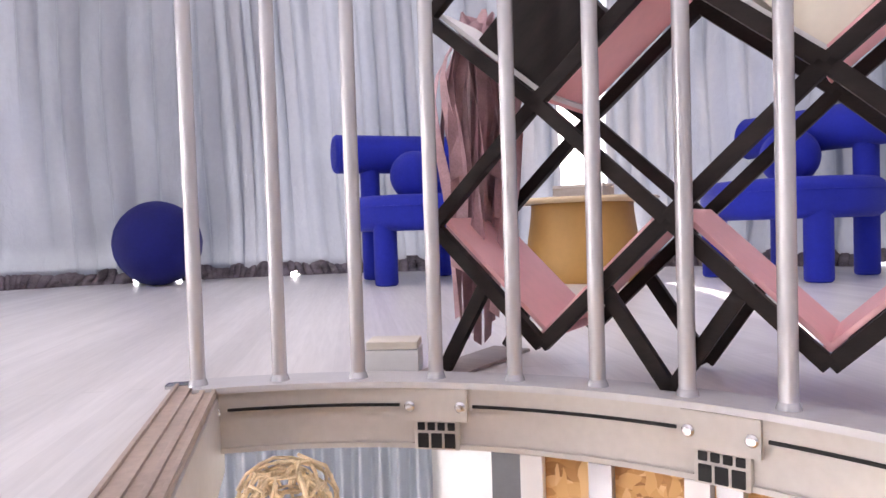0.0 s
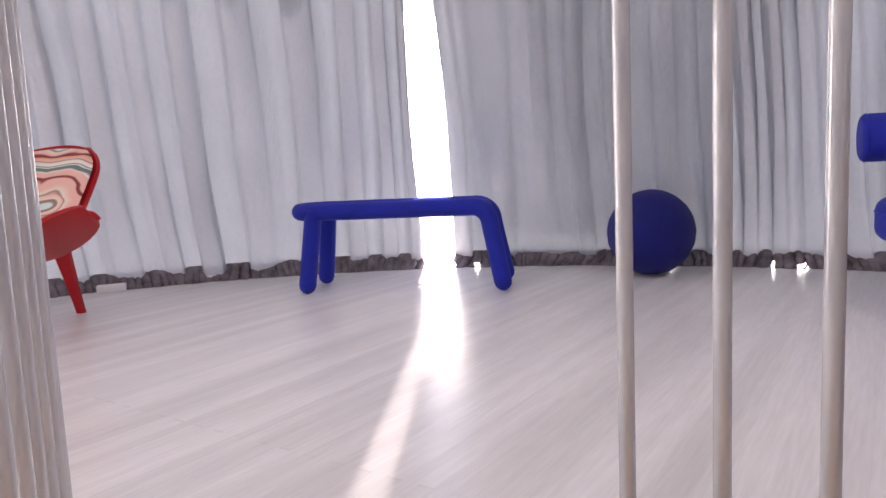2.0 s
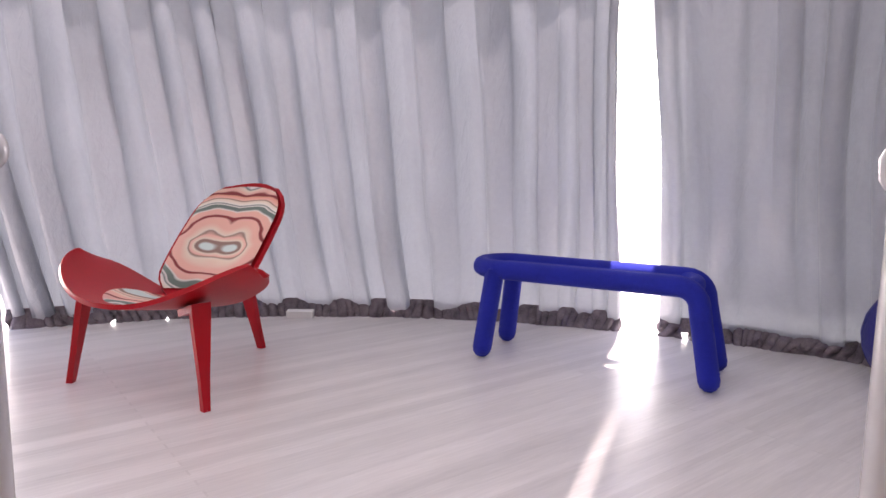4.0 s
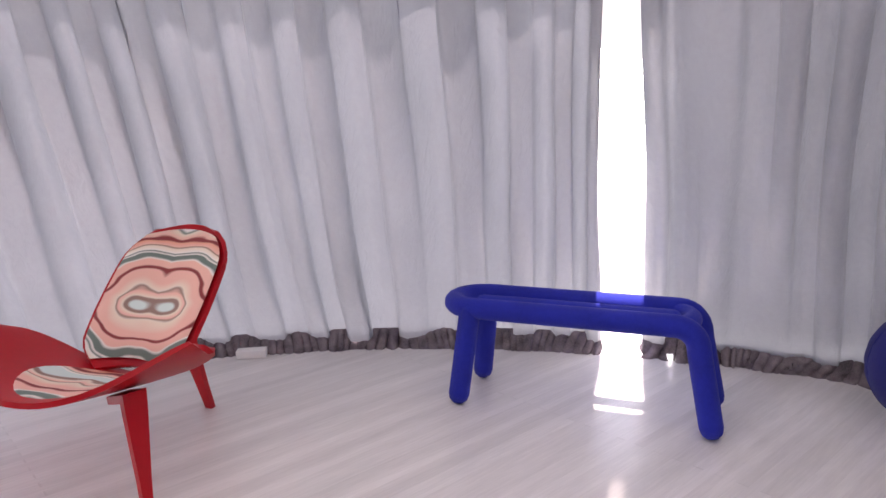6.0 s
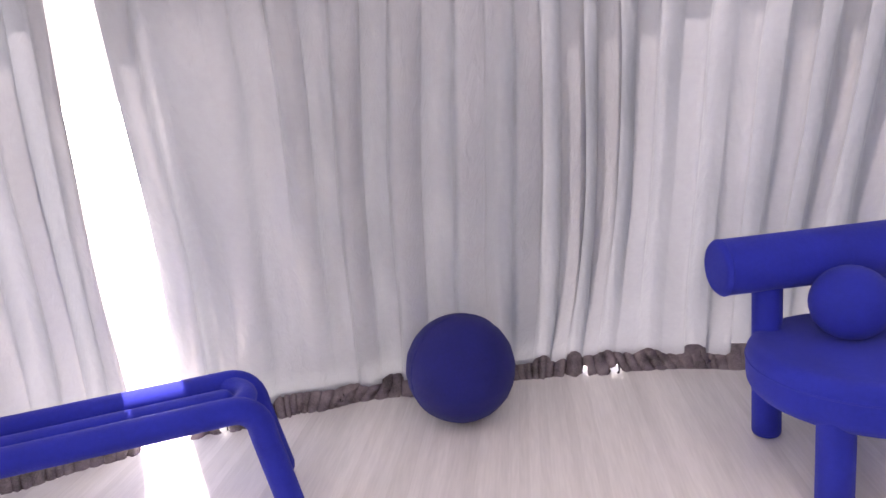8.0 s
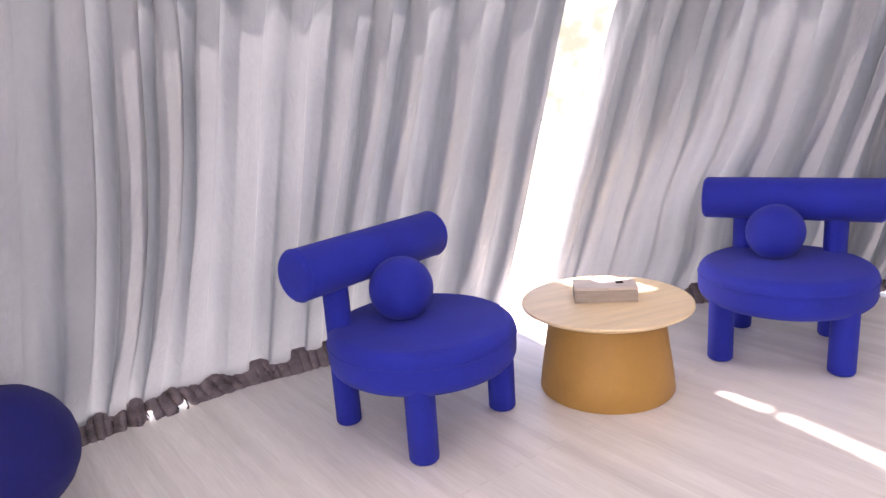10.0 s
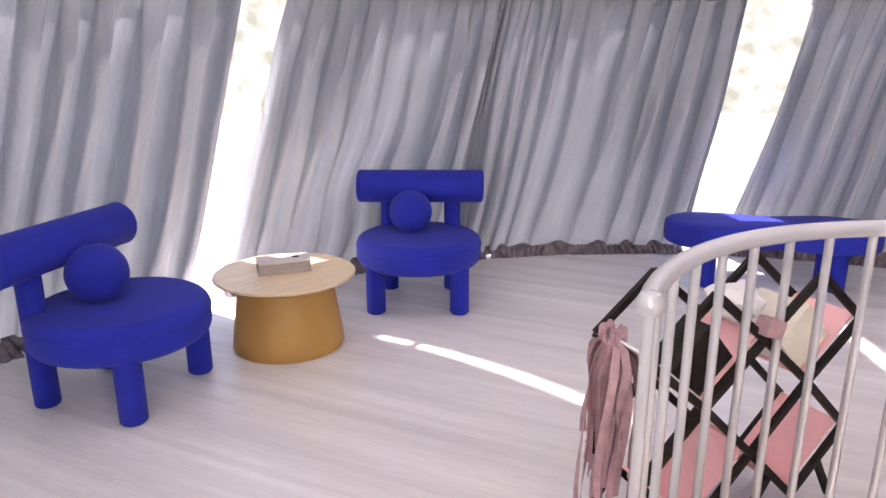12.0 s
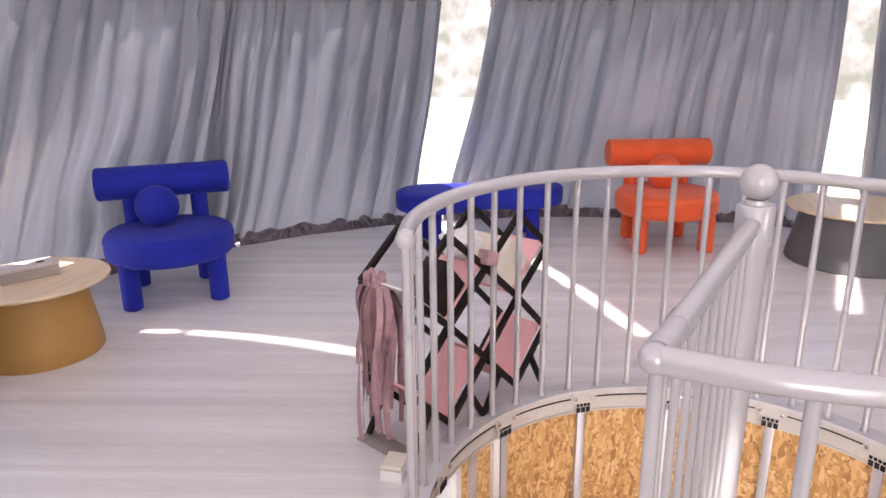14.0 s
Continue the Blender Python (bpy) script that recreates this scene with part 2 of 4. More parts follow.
def backdrop_material():
    m = bpy.data.materials.new("glowing_foliage")
    m.use_nodes = True
    n, l = m.node_tree.nodes, m.node_tree.links
    n.remove(n["Principled BSDF"])
    tc = n.new("ShaderNodeTexCoord")
    noi = n.new("ShaderNodeTexNoise")
    noi.inputs["Scale"].default_value = 0.55
    noi.inputs["Detail"].default_value = 6
    l.new(tc.outputs["Object"], noi.inputs[0])
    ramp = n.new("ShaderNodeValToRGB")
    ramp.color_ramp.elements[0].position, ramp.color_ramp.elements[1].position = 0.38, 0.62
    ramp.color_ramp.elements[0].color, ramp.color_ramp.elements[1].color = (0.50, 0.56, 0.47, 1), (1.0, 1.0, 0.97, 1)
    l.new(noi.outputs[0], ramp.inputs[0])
    # emission stands in for daylight on the foliage, far stronger towards -x
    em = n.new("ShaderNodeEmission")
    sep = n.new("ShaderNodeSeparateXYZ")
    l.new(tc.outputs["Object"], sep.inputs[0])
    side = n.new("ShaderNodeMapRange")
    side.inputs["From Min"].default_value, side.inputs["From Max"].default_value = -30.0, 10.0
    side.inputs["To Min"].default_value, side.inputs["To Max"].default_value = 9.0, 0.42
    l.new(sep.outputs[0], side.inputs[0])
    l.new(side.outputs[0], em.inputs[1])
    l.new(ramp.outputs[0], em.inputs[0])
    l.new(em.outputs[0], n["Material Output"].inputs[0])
    return m


BACKDROP = backdrop_material()


# ---- mesh helpers ----
def mesh_of(name, bm, material, sharp=35):
    me = bpy.data.meshes.new(name)
    bmesh.ops.recalc_face_normals(bm, faces=bm.faces)
    for f in bm.faces:
        f.smooth = True
    bm.to_mesh(me)
    bm.free()
    me.set_sharp_from_angle(angle=radians(sharp))
    me.materials.append(material)
    return me


def part(name, bm, material, parent, label="", sharp=35):
    ob = new(name, mesh_of(name, bm, material, sharp))
    ob.parent = parent
    if label:
        tagged(ob, label)
    return ob


def thing(name, m, label, category, group="", kind=""):
    ob = new(name)
    ob.empty_display_size = 0.1
    ob.matrix_basis = m
    return tagged(ob, label, category, group, kind)


def lone(name, bm, material, label, category, m=Matrix(), kind="", sharp=35):
    ob = new(name, mesh_of(name, bm, material, sharp))
    ob.matrix_basis = m
    return tagged(ob, label, category, "", kind)


def lathe(profile, seg=40, m=Matrix()):
    """A turned solid: rows of (radius, height); a radius of 0 closes it."""
    bm = bmesh.new()
    rings = []
    for r, z in profile:
        if r < 1e-6:
            rings.append([bm.verts.new(m @ Vector((0, 0, z)))])
        else:
            rings.append([bm.verts.new(m @ Vector((r * math.cos(2 * math.pi * i / seg), r * math.sin(2 * math.pi * i / seg), z))) for i in range(seg)])
    for a, b in zip(rings, rings[1:]):
        for i in range(seg):
            j = (i + 1) % seg
            if len(a) == 1:
                bm.faces.new((a[0], b[i], b[j]))
            elif len(b) == 1:
                bm.faces.new((a[i], a[j], b[0]))
            else:
                bm.faces.new((a[i], a[j], b[j], b[i]))
    return bm


def rounded(r, z0, z1, f, steps=5):
    """The profile of a cylinder whose two rims are rounded by f."""
    out = [(0, z0)]
    for i in range(steps + 1):
        a = math.pi / 2 * i / steps
        out.append((r - f + f * math.sin(a), z0 + f - f * math.cos(a)))
    for i in range(steps + 1):
        a = math.pi / 2 * i / steps
        out.append((r - f + f * math.cos(a), z1 - f + f * math.sin(a)))
    return out + [(0, z1)]


def tube(pts, rad, seg=12, closed=False, bm=None, round_ends=False):
    """A round bar along points."""
    bm = bm or bmesh.new()
    pts = [Vector(p) for p in pts]
    n = len(pts)
    rads = [rad] * n
    if round_ends:
        d0, d1 = (pts[0] - pts[1]).normalized(), (pts[-1] - pts[-2]).normalized()
        cap = [(0.0, 1.0), (0.5, 0.866), (0.866, 0.5), (0.985, 0.17)]
        pre = [pts[0] + d0 * rad * a for a, _ in reversed(cap)]
        post = [pts[-1] + d1 * rad * a for a, _ in cap]
        rads = [rad * b for _, b in reversed(cap)] + rads + [rad * b for _, b in cap]
        pts = pre + pts + post
        n = len(pts)
    up = None
    rings = []
    for i, p in enumerate(pts):
        if closed:
            d = (pts[(i + 1) % n] - pts[i - 1]).normalized()
        else:
            d = (pts[min(i + 1, n - 1)] - pts[max(i - 1, 0)]).normalized()
        if up is None:
            up = d.orthogonal().normalized()
        up = (up - d * up.dot(d)).normalized()
        side = d.cross(up)
        rings.append([bm.verts.new(p + (up * math.cos(2 * math.pi * k / seg) + side * math.sin(2 * math.pi * k / seg)) * rads[i]) for k in range(seg)])
    pairs = list(zip(rings, rings[1:])) + ([(rings[-1], rings[0])] if closed else [])
    for a, b in pairs:
        for k in range(seg):
            bm.faces.new((a[k], a[(k + 1) % seg], b[(k + 1) % seg], b[k]))
    if not closed:
        bm.faces.new(rings[0])
        bm.faces.new(rings[-1])
    return bm


def block(size, m=Matrix(), bevel=0.0, bm=None):
    """A box, centred at the pose m, with slightly rounded edges."""
    b2 = bmesh.new()
    bmesh.ops.create_cube(b2, size=1.0)
    for v in b2.verts:
        v.co = Vector((v.co.x * size[0], v.co.y * size[1], v.co.z * size[2]))
    if bevel:
        bmesh.ops.bevel(b2, geom=b2.edges[:], offset=bevel, segments=2, affect="EDGES", profile=0.7)
    b2.transform(m)
    if bm is None:
        return b2
    tmp = bpy.data.meshes.new("tmp")
    b2.to_mesh(tmp)
    b2.free()
    bm.from_mesh(tmp)
    bpy.data.meshes.remove(tmp)
    return bm


def bar(a, b, w, h, bm=None, bevel=0.002):
    """A square bar from a to b, w across, h high."""
    a, b = Vector(a), Vector(b)
    d = b - a
    m = Matrix.Translation((a + b) / 2) @ d.to_track_quat("X", "Z").to_matrix().to_4x4()
    return block((d.length, w, h), m, bevel, bm)


def sheet(grid, thick=0.0, bm=None):
    """A skin over a grid of points, with thickness along its normals."""
    bm = bm or bmesh.new()
    rows = [[bm.verts.new(p) for p in row] for row in grid]
    faces = []
    for a, b in zip(rows, rows[1:]):
        for i in range(len(a) - 1):
            faces.append(bm.faces.new((a[i], a[i + 1], b[i + 1], b[i])))
    if thick:
        bmesh.ops.recalc_face_normals(bm, faces=bm.faces)
        bmesh.ops.solidify(bm, geom=faces, thickness=thick)
    return bm


# ---- the setting ----
CX, CY, HEM = 0.05, 0.62, 4.13          # the dome's axis, the curtain's foot
SX, SY, RING = 0.08, 0.755, 0.907       # the stair's axis, the railing's ring
LAND0, LAND1 = 111.0, 165.0             # the landing, between the railing's ends
WELL = 0.935


def ring_at(az, r, z):
    return Vector((SX + r * math.cos(radians(az)), SY + r * math.sin(radians(az)), z))


def dome_at(az, r, z):
    return Vector((CX + r * math.cos(radians(az)), CY + r * math.sin(radians(az)), z))


def dome_radius(z):
    return math.sqrt(max(0.02, 4.42 ** 2 - (z + 1.21) ** 2))


def build_floor():
    bm = bmesh.new()
    steps = [LAND1 + (LAND0 + 360 - LAND1) * i / 72 for i in range(73)]
    inner = [ring_at(a, WELL, 0) for a in steps] + [ring_at(LAND0, 0.11, 0), ring_at(138, 0.11, 0), ring_at(LAND1, 0.11, 0)]
    outer = [dome_at(a, 4.42, 0) for a in range(0, 360, 4)]
    vi = [bm.verts.new(p) for p in inner]
    vo = [bm.verts.new(p) for p in outer]
    ei = [bm.edges.new((vi[i], vi[(i + 1) % len(vi)])) for i in range(len(vi))]
    eo = [bm.edges.new((vo[i], vo[(i + 1) % len(vo)])) for i in range(len(vo))]
    bmesh.ops.triangle_fill(bm, edges=ei + eo, use_beauty=True)
    top = bm.faces[:]
    low = bmesh.ops.extrude_face_region(bm, geom=top)
    for v in low["geom"]:
        if isinstance(v, bmesh.types.BMVert):
            v.co.z -= 0.095
    return lone("floor", bm, FLOOR, "pale grey laminate upper floor with a round stair opening", "floor", kind="structure")


build_floor()

# the dome's cover above the curtains, with narrow clear strips
SLOTS = ((135.6, 0.13), (78.0, 0.52), (31.0, 0.7), (-13.0, 1.0), (-67.0, 1.0), (-120.0, 1.0), (189.0, 1.2))

SLANT = {78.0: -6.6}                    # degrees by which a strip leans for each metre of height


def build_dome():
    edges = []
    for a, w in sorted(SLOTS):
        edges += [(a, -w, True), (a, w, False)]

    def edge_az(e, z):
        a, w, _ = e
        lean = SLANT.get(a, 0.0) * (z - 2.2)
        return a + lean + w * min(1.5, max(0.25, 0.3 + 0.95 * (z - 1.7)))

    strips = []
    n = len(edges)
    for i in range(n):
        k = 1 if edges[i][2] else 12
        turn = 360 if i == n - 1 else 0
        strips += [(edges[i], edges[(i + 1) % n], turn, q / k, (q + 1) / k) for q in range(k)]
    zs = [1.75, 1.84, 1.93, 2.09, 2.135, 2.25, 2.4, 2.55, 2.7, 2.82, 2.93, 3.02, 3.1, 3.16]
    bm = bmesh.new()
    for e0, e1, turn, f0, f1 in strips:
        for z0, z1 in zip(zs, zs[1:]):
            mid = e0[0] % 360
            reach = 3.05 if 130 < mid < 140 else 3.0 if 25 < mid < 40 else 2.8
            strap = 75 < mid < 85 and z0 == 2.09
            if e0[2] and z0 < reach and not strap and not ((75 < mid < 85 or 130 < mid < 140) and z0 < 1.9):
                continue
            spot = lambda f, z: dome_at(edge_az(e0, z) * (1 - f) + (edge_az(e1, z) + turn) * f, dome_radius(z), z)
            bm.faces.new([bm.verts.new(p) for p in (spot(f0, z0), spot(f1, z0), spot(f1, z1), spot(f0, z1))])
    # unseen flap added below the cover to shorten the sun patch under the bench
    for a in (134.4, 135.4, 136.4):
        for z0, z1 in ((1.39, 1.57), (1.57, 1.752)):
            bm.faces.new([bm.verts.new(dome_at(q, dome_radius(z) + 0.004, z)) for q, z in ((a, z0), (a + 1, z0), (a + 1, z1), (a, z1))])
    top = [bm.verts.new(dome_at(a, dome_radius(zs[-1]), zs[-1])) for a in range(0, 360, 10)]
    bm.faces.new(top)
    bmesh.ops.remove_doubles(bm, verts=bm.verts, dist=0.0005)
    lone("ceiling", bm, DOME, "white cloth dome cover with narrow clear strips", "ceiling", kind="structure")


build_dome()


def build_dimmer():
    """An unseen thin sheet added outside the curtain to dim it, between two clear strips."""
    grid = []
    for z in (0.22, 0.5, 0.8, 1.1, 1.4, 1.6, 1.75):
        grid.append([dome_at(113 + 20 * k / 10, dome_radius(z) + 0.14 * min(1, (1.75 - z) * 4), z) for k in range(11)])
    lone("outer_dimmer", sheet(grid), DIMMER, "unseen thin white sheet added outside the curtain to dim it", "dome skin", kind="structure", sharp=180)


build_dimmer()


def build_track():
    """The unseen flat track ring above the curtains, added to close the dome's edge against sun."""
    bm = bmesh.new()
    rows = []
    for k in range(121):
        rows.append([bm.verts.new(dome_at(3 * k, r, z)) for r, z in ((3.1, 1.752), (3.345, 1.752), (3.345, 1.762), (3.1, 1.762))])
    for p, q in zip(rows, rows[1:]):
        for k in range(4):
            bm.faces.new((p[k], p[(k + 1) % 4], q[(k + 1) % 4], q[k]))
    bmesh.ops.remove_doubles(bm, verts=bm.verts, dist=0.0005)
    lone("trim", bm, WHITE, "unseen white flat curtain track round the dome, added to block sun", "curtain track", kind="structure")


build_track()


# ---- curtains ----
# gaps: azimuth of the near and far edge at the hem and at the head
GAPS = ((134.8, 137.6, 134.9, 136.8), (184.3, 194.0, 186.5, 193.0), (238.0, 242.0, 238.0, 242.0), (291.0, 295.0, 291.0, 295.0),
        (344.8, 349.0, 345.4, 348.4), (391.5, 394.8, 388.5, 394.6), (419.6, 418.4, 419.7, 418.7), (441.5, 444.6, 439.9, 444.5))
HEAD_Z, HEAD_R = 1.70, 3.27


def curtain_r(u):
    """Radius at the share u of the height, from hem to head."""
    return HEAD_R + (HEM - HEAD_R) * (1 - u) ** 1.2


def build_curtain(b0, b1, t0, t1, seed, fullness=1.0):
    rnd = random.Random(seed)
    span = (b1 - b0) * math.pi / 180 * HEM
    cols, rows = int(span / 0.0105), 24
    phase, ph = [], rnd.uniform(0, 6.28)
    for j in range(cols + 1):
        x = j * span / cols
        wl = (0.25 if seed == 8 else 0.225) + 0.20 * noise.noise(Vector((x * 1.7, seed * 2.3, 0)))
        wl *= 1 - 0.42 * math.exp(-min(x, span - x) / 0.25)
        ph += 2 * math.pi * (span / cols) / wl
        phase.append(ph)
    c = new("curtain")
    c.matrix_basis = Matrix.Translation(dome_at((b0 + b1) / 2, HEM - 0.02, 0))
    tagged(c, "long grey-blue satin curtain with its hem on the floor", "curtain", "curtains round the dome")
    base = c.matrix_basis.translation
    grid = []
    for i in range(rows + 1):
        u = i / rows
        z = 0.05 + (HEAD_Z - 0.05) * u
        row = []
        for j in range(cols + 1):
            v = j / cols
            x = v * span
            f = phase[j] + 1.1 * u * math.sin(2.3 * x + seed) + 0.5 * noise.noise(Vector((x * 3, u * 2.5, seed * 4.0)))
            deep = 0.072 * (0.70 + 1.0 * noise.noise(Vector((x * 2.1, u * 0.9, seed * 7.0)))) * (0.85 + 0.35 * u) * (1 + 0.5 * math.exp(-min(x, span - x) / 0.3))
            deep *= fullness
            edge = min(1.0, min(v, 1 - v) * span / 0.12)
            crease = 0.55 + 0.45 * noise.noise(Vector((x * 1.3, u * 0.7, seed * 6.1)))
            fold = (1 - crease) * math.cos(f) + crease * (1.1 - 2.0 * abs(math.sin(f / 2)) ** 0.75)
            d = deep * (0.4 + 0.6 * min(1.0, u * 5)) * (1 - 0.78 * max(0.0, (u - 0.8) / 0.2)) * (fold + 0.2 * math.sin(2.1 * f + seed)) + 0.075 * noise.noise(Vector((x * 1.6, u * 1.1, seed * 3.0))) * (0.35 + 0.65 * math.sin(math.pi * u))
            lap = edge * deep * 0.30 * math.sin(2 * f)
            pinch = 0.036 * (-0.3 - 2.2 * abs(math.sin(x * math.pi / 0.21 + seed + 0.8 * math.sin(1.7 * x))) ** 0.6) * (max(0, u - 0.78) / 0.22) ** 1.6
            d += pinch
            sway = 0.3 * math.sin(4 * x + seed * 2) * math.sin(math.pi * u) + math.degrees(lap / 3.7)
            lo, hi = b0 + (b1 - b0) * v, t0 + (t1 - t0) * v
            rim = math.exp(-v * span / 0.10) - math.exp(-(1 - v) * span / 0.10)
            az = lo + (hi - lo) * u + sway + rim * 0.2 * noise.noise(Vector((u * 2.6, seed * 9.1, 1.0 if v < 0.5 else 5.0)))
            zz = z + (0.012 * math.sin(x * 60 + seed) * (u > 0.985)) - 0.02 * (1 - u) * abs(math.sin(3.1 * x + seed)) * (u < 0.02)
            push = 0.13 * math.exp(-((az % 360 - 69.5) / 5.5) ** 2 - ((zz - 0.62) / 0.28) ** 2)
            row.append(dome_at(az, curtain_r(u) + d + push, zz) - base)
        grid.append(row)
    part("cloth", sheet(grid), CURTAIN, c, sharp=180)
    # the gathered head
    grid = []
    for i in range(4):
        row = []
        for j in range(cols * 1 + 1):
            v = j / cols
            x = v * span
            az = t0 + (t1 - t0) * v
            d = 0.024 * math.sin(x * 2 * math.pi / 0.08 + 1.5 * math.sin(4 * x)) * (1, 0.25, 1.2, 1.6)[i]
            row.append(dome_at(az, HEAD_R - 0.012 + d, HEAD_Z - 0.03 + (0, 0.03, 0.055, 0.078)[i] + 0.006 * math.sin(45 * x)) - base)
        grid.append(row)
    part("heading", sheet(grid), CURTAIN, c, sharp=180)
    # the crumpled hem that lies on the floor
    grid = []
    fine = int(span / 0.0075)
    prof = ((0.004, 0.094), (-0.006, 0.078), (-0.016, 0.064), (-0.024, 0.050), (-0.032, 0.036), (-0.042, 0.022), (-0.056, 0.010), (-0.072, 0.004))
    for i, (dr, z) in enumerate(prof):
        row = []
        full = (0, 0.35, 0.7, 1.0, 1.15, 1.25, 1.1, 0.8)[i]
        for j in range(fine + 1):
            v = j / fine
            x = v * span
            lean = noise.noise(Vector((x * 2.1, seed * 1.7, 4.0)))
            y = x + 0.022 * i * lean
            f = 2 * math.pi * y / 0.046 + 6.5 * noise.noise(Vector((y * 7, seed * 3.1, 0)))
            a = math.sin(f) + 0.35 * math.sin(2.3 * f + i * 0.35)
            b = noise.noise(Vector((y * 34, i * 0.55, seed * 5.7)))
            size = 0.6 + 0.7 * noise.noise(Vector((x * 5, seed * 8.3, 1.0)))
            lift = z + full * (0.006 * a * size + 0.014 * b + 0.016 * noise.noise(Vector((x * 6, seed * 2.2, 7.0))))
            shove = full * (0.027 * a * size + 0.012 * b + 0.03 * noise.noise(Vector((x * 9, 0.2 * i, seed * 2.9))))
            row.append(dome_at(b0 + (b1 - b0) * v + 0.16 * full * math.cos(f), HEM - 0.012 + dr + shove, (max(0.002, lift) if i < 7 else -0.004)) - base)
        grid.append(row)
    hem = sheet(grid)
    hem.verts.index_update()
    chinks = [rnd.uniform(0.0, span) for k in range(int(span / (0.3 if seed == 8 else 1.4)))]
    low = [f for f in hem.faces if f.calc_center_median().z < 0.021 and any(abs(f.verts[0].index % (fine + 1) * span / fine - q) < 0.008 for q in chinks)]
    bmesh.ops.delete(hem, geom=low, context="FACES")
    part("ruffled_hem", hem, LINING, c, "dark satin ruffle lying crumpled on the floor", sharp=180)


gs = sorted(GAPS)
for gi, g in enumerate(gs):
    h = gs[(gi + 1) % len(gs)]
    wrap = 360 if gi == len(gs) - 1 else 0
    build_curtain(g[1], h[0] + wrap, g[3], h[2] + wrap, gi + 1, {0: 1.4, 7: 0.9}.get(gi, 1.0))


# ---- the railing round the stair ----
def arc(a0, a1, r, z, step=4.0):
    n = max(2, int(abs(a1 - a0) / step))
    return [ring_at(a0 + (a1 - a0) * i / n, r, z) for i in range(n + 1)]


def build_railing():
    rail = new("stair_railing")
    rail.matrix_basis = Matrix.Translation((SX, SY, 0))
    tagged(rail, "light grey steel railing with round bars round the stair", "railing")
    off = Vector((SX, SY, 0))
    loc = lambda pts: [p - off for p in pts]
    part("handrail", tube(loc(arc(110.2, -193.0, RING, 0.93)), 0.0235, 14), STEEL, rail)
    part("rail_end_cap", lathe([(0, -0.029), (0.018, -0.023), (0.027, -0.008), (0.028, 0.006), (0.02, 0.022), (0, 0.028)], 20, Matrix.Translation(ring_at(110.6, RING, 0.925) - off)), STEEL, rail)
    knee = ring_at(166.2, RING, 0.93) - off
    part("rail_elbow", lathe([(0.0265 * math.sin(math.pi * i / 10), -0.0265 * math.cos(math.pi * i / 10)) for i in range(11)], 20, Matrix.Translation(knee)), STEEL, rail)
    axis = Matrix.Translation((-0.02, -0.01, 0))
    end = Vector((-0.055, -0.001, 0.955))
    part("guard_rail", tube([end, knee], 0.0235, 14), STEEL, rail)
    for name, p in (("sleeve", 0.06), ("sleeve", 0.60)):
        q = knee.lerp(end, p * 0.25)
        d = (end - knee).normalized()
        part(name, tube([q, q + d * 0.05], 0.0262, 14), STEEL, rail)
    bars = [111.15 - 8.3 * k for k in range(32)] + [195.5 - 360, 180.5 - 360, 166.5 - 360]
    post = mesh_of("baluster", tube([(0, 0, 0.012), (0, 0, 0.92)], 0.0122, 16), STEEL)
    foot = mesh_of("foot_ring", lathe([(0.0122, 0.024), (0.0145, 0.02), (0.0165, 0.012)], 16), STEEL)
    for i, a in enumerate(bars):
        o = new("baluster", post)
        o.parent = rail
        o.matrix_basis = Matrix.Translation(ring_at(a, RING, 0) - off)
        f = new("foot_ring", foot)
        f.parent = o
    slim = mesh_of("baluster", tube([(0, 0, 0.0), (0, 0, 0.93)], 0.0088, 16), STEEL)
    for k in range(8):
        q = end.lerp(knee, 0.10 + 0.118 * k)
        o = new("baluster", slim)
        o.parent = rail
        o.matrix_basis = Matrix.Translation((q.x, q.y, 0))
    # the newel, with a ball on top
    newel = part("newel_post", lathe([(0, -2.6), (0.041, -2.6), (0.041, 0.90), (0.048, 0.90), (0.049, 1.0), (0.045, 1.006), (0.03, 1.006), (0.028, 1.018), (0, 1.018)], 28, axis), STEEL, rail)
    part("ball_finial", lathe([(0.047 * math.sin(math.pi * i / 14), 1.063 - 0.047 * math.cos(math.pi * i / 14)) for i in range(15)], 28, axis), STEEL, newel)


build_railing()


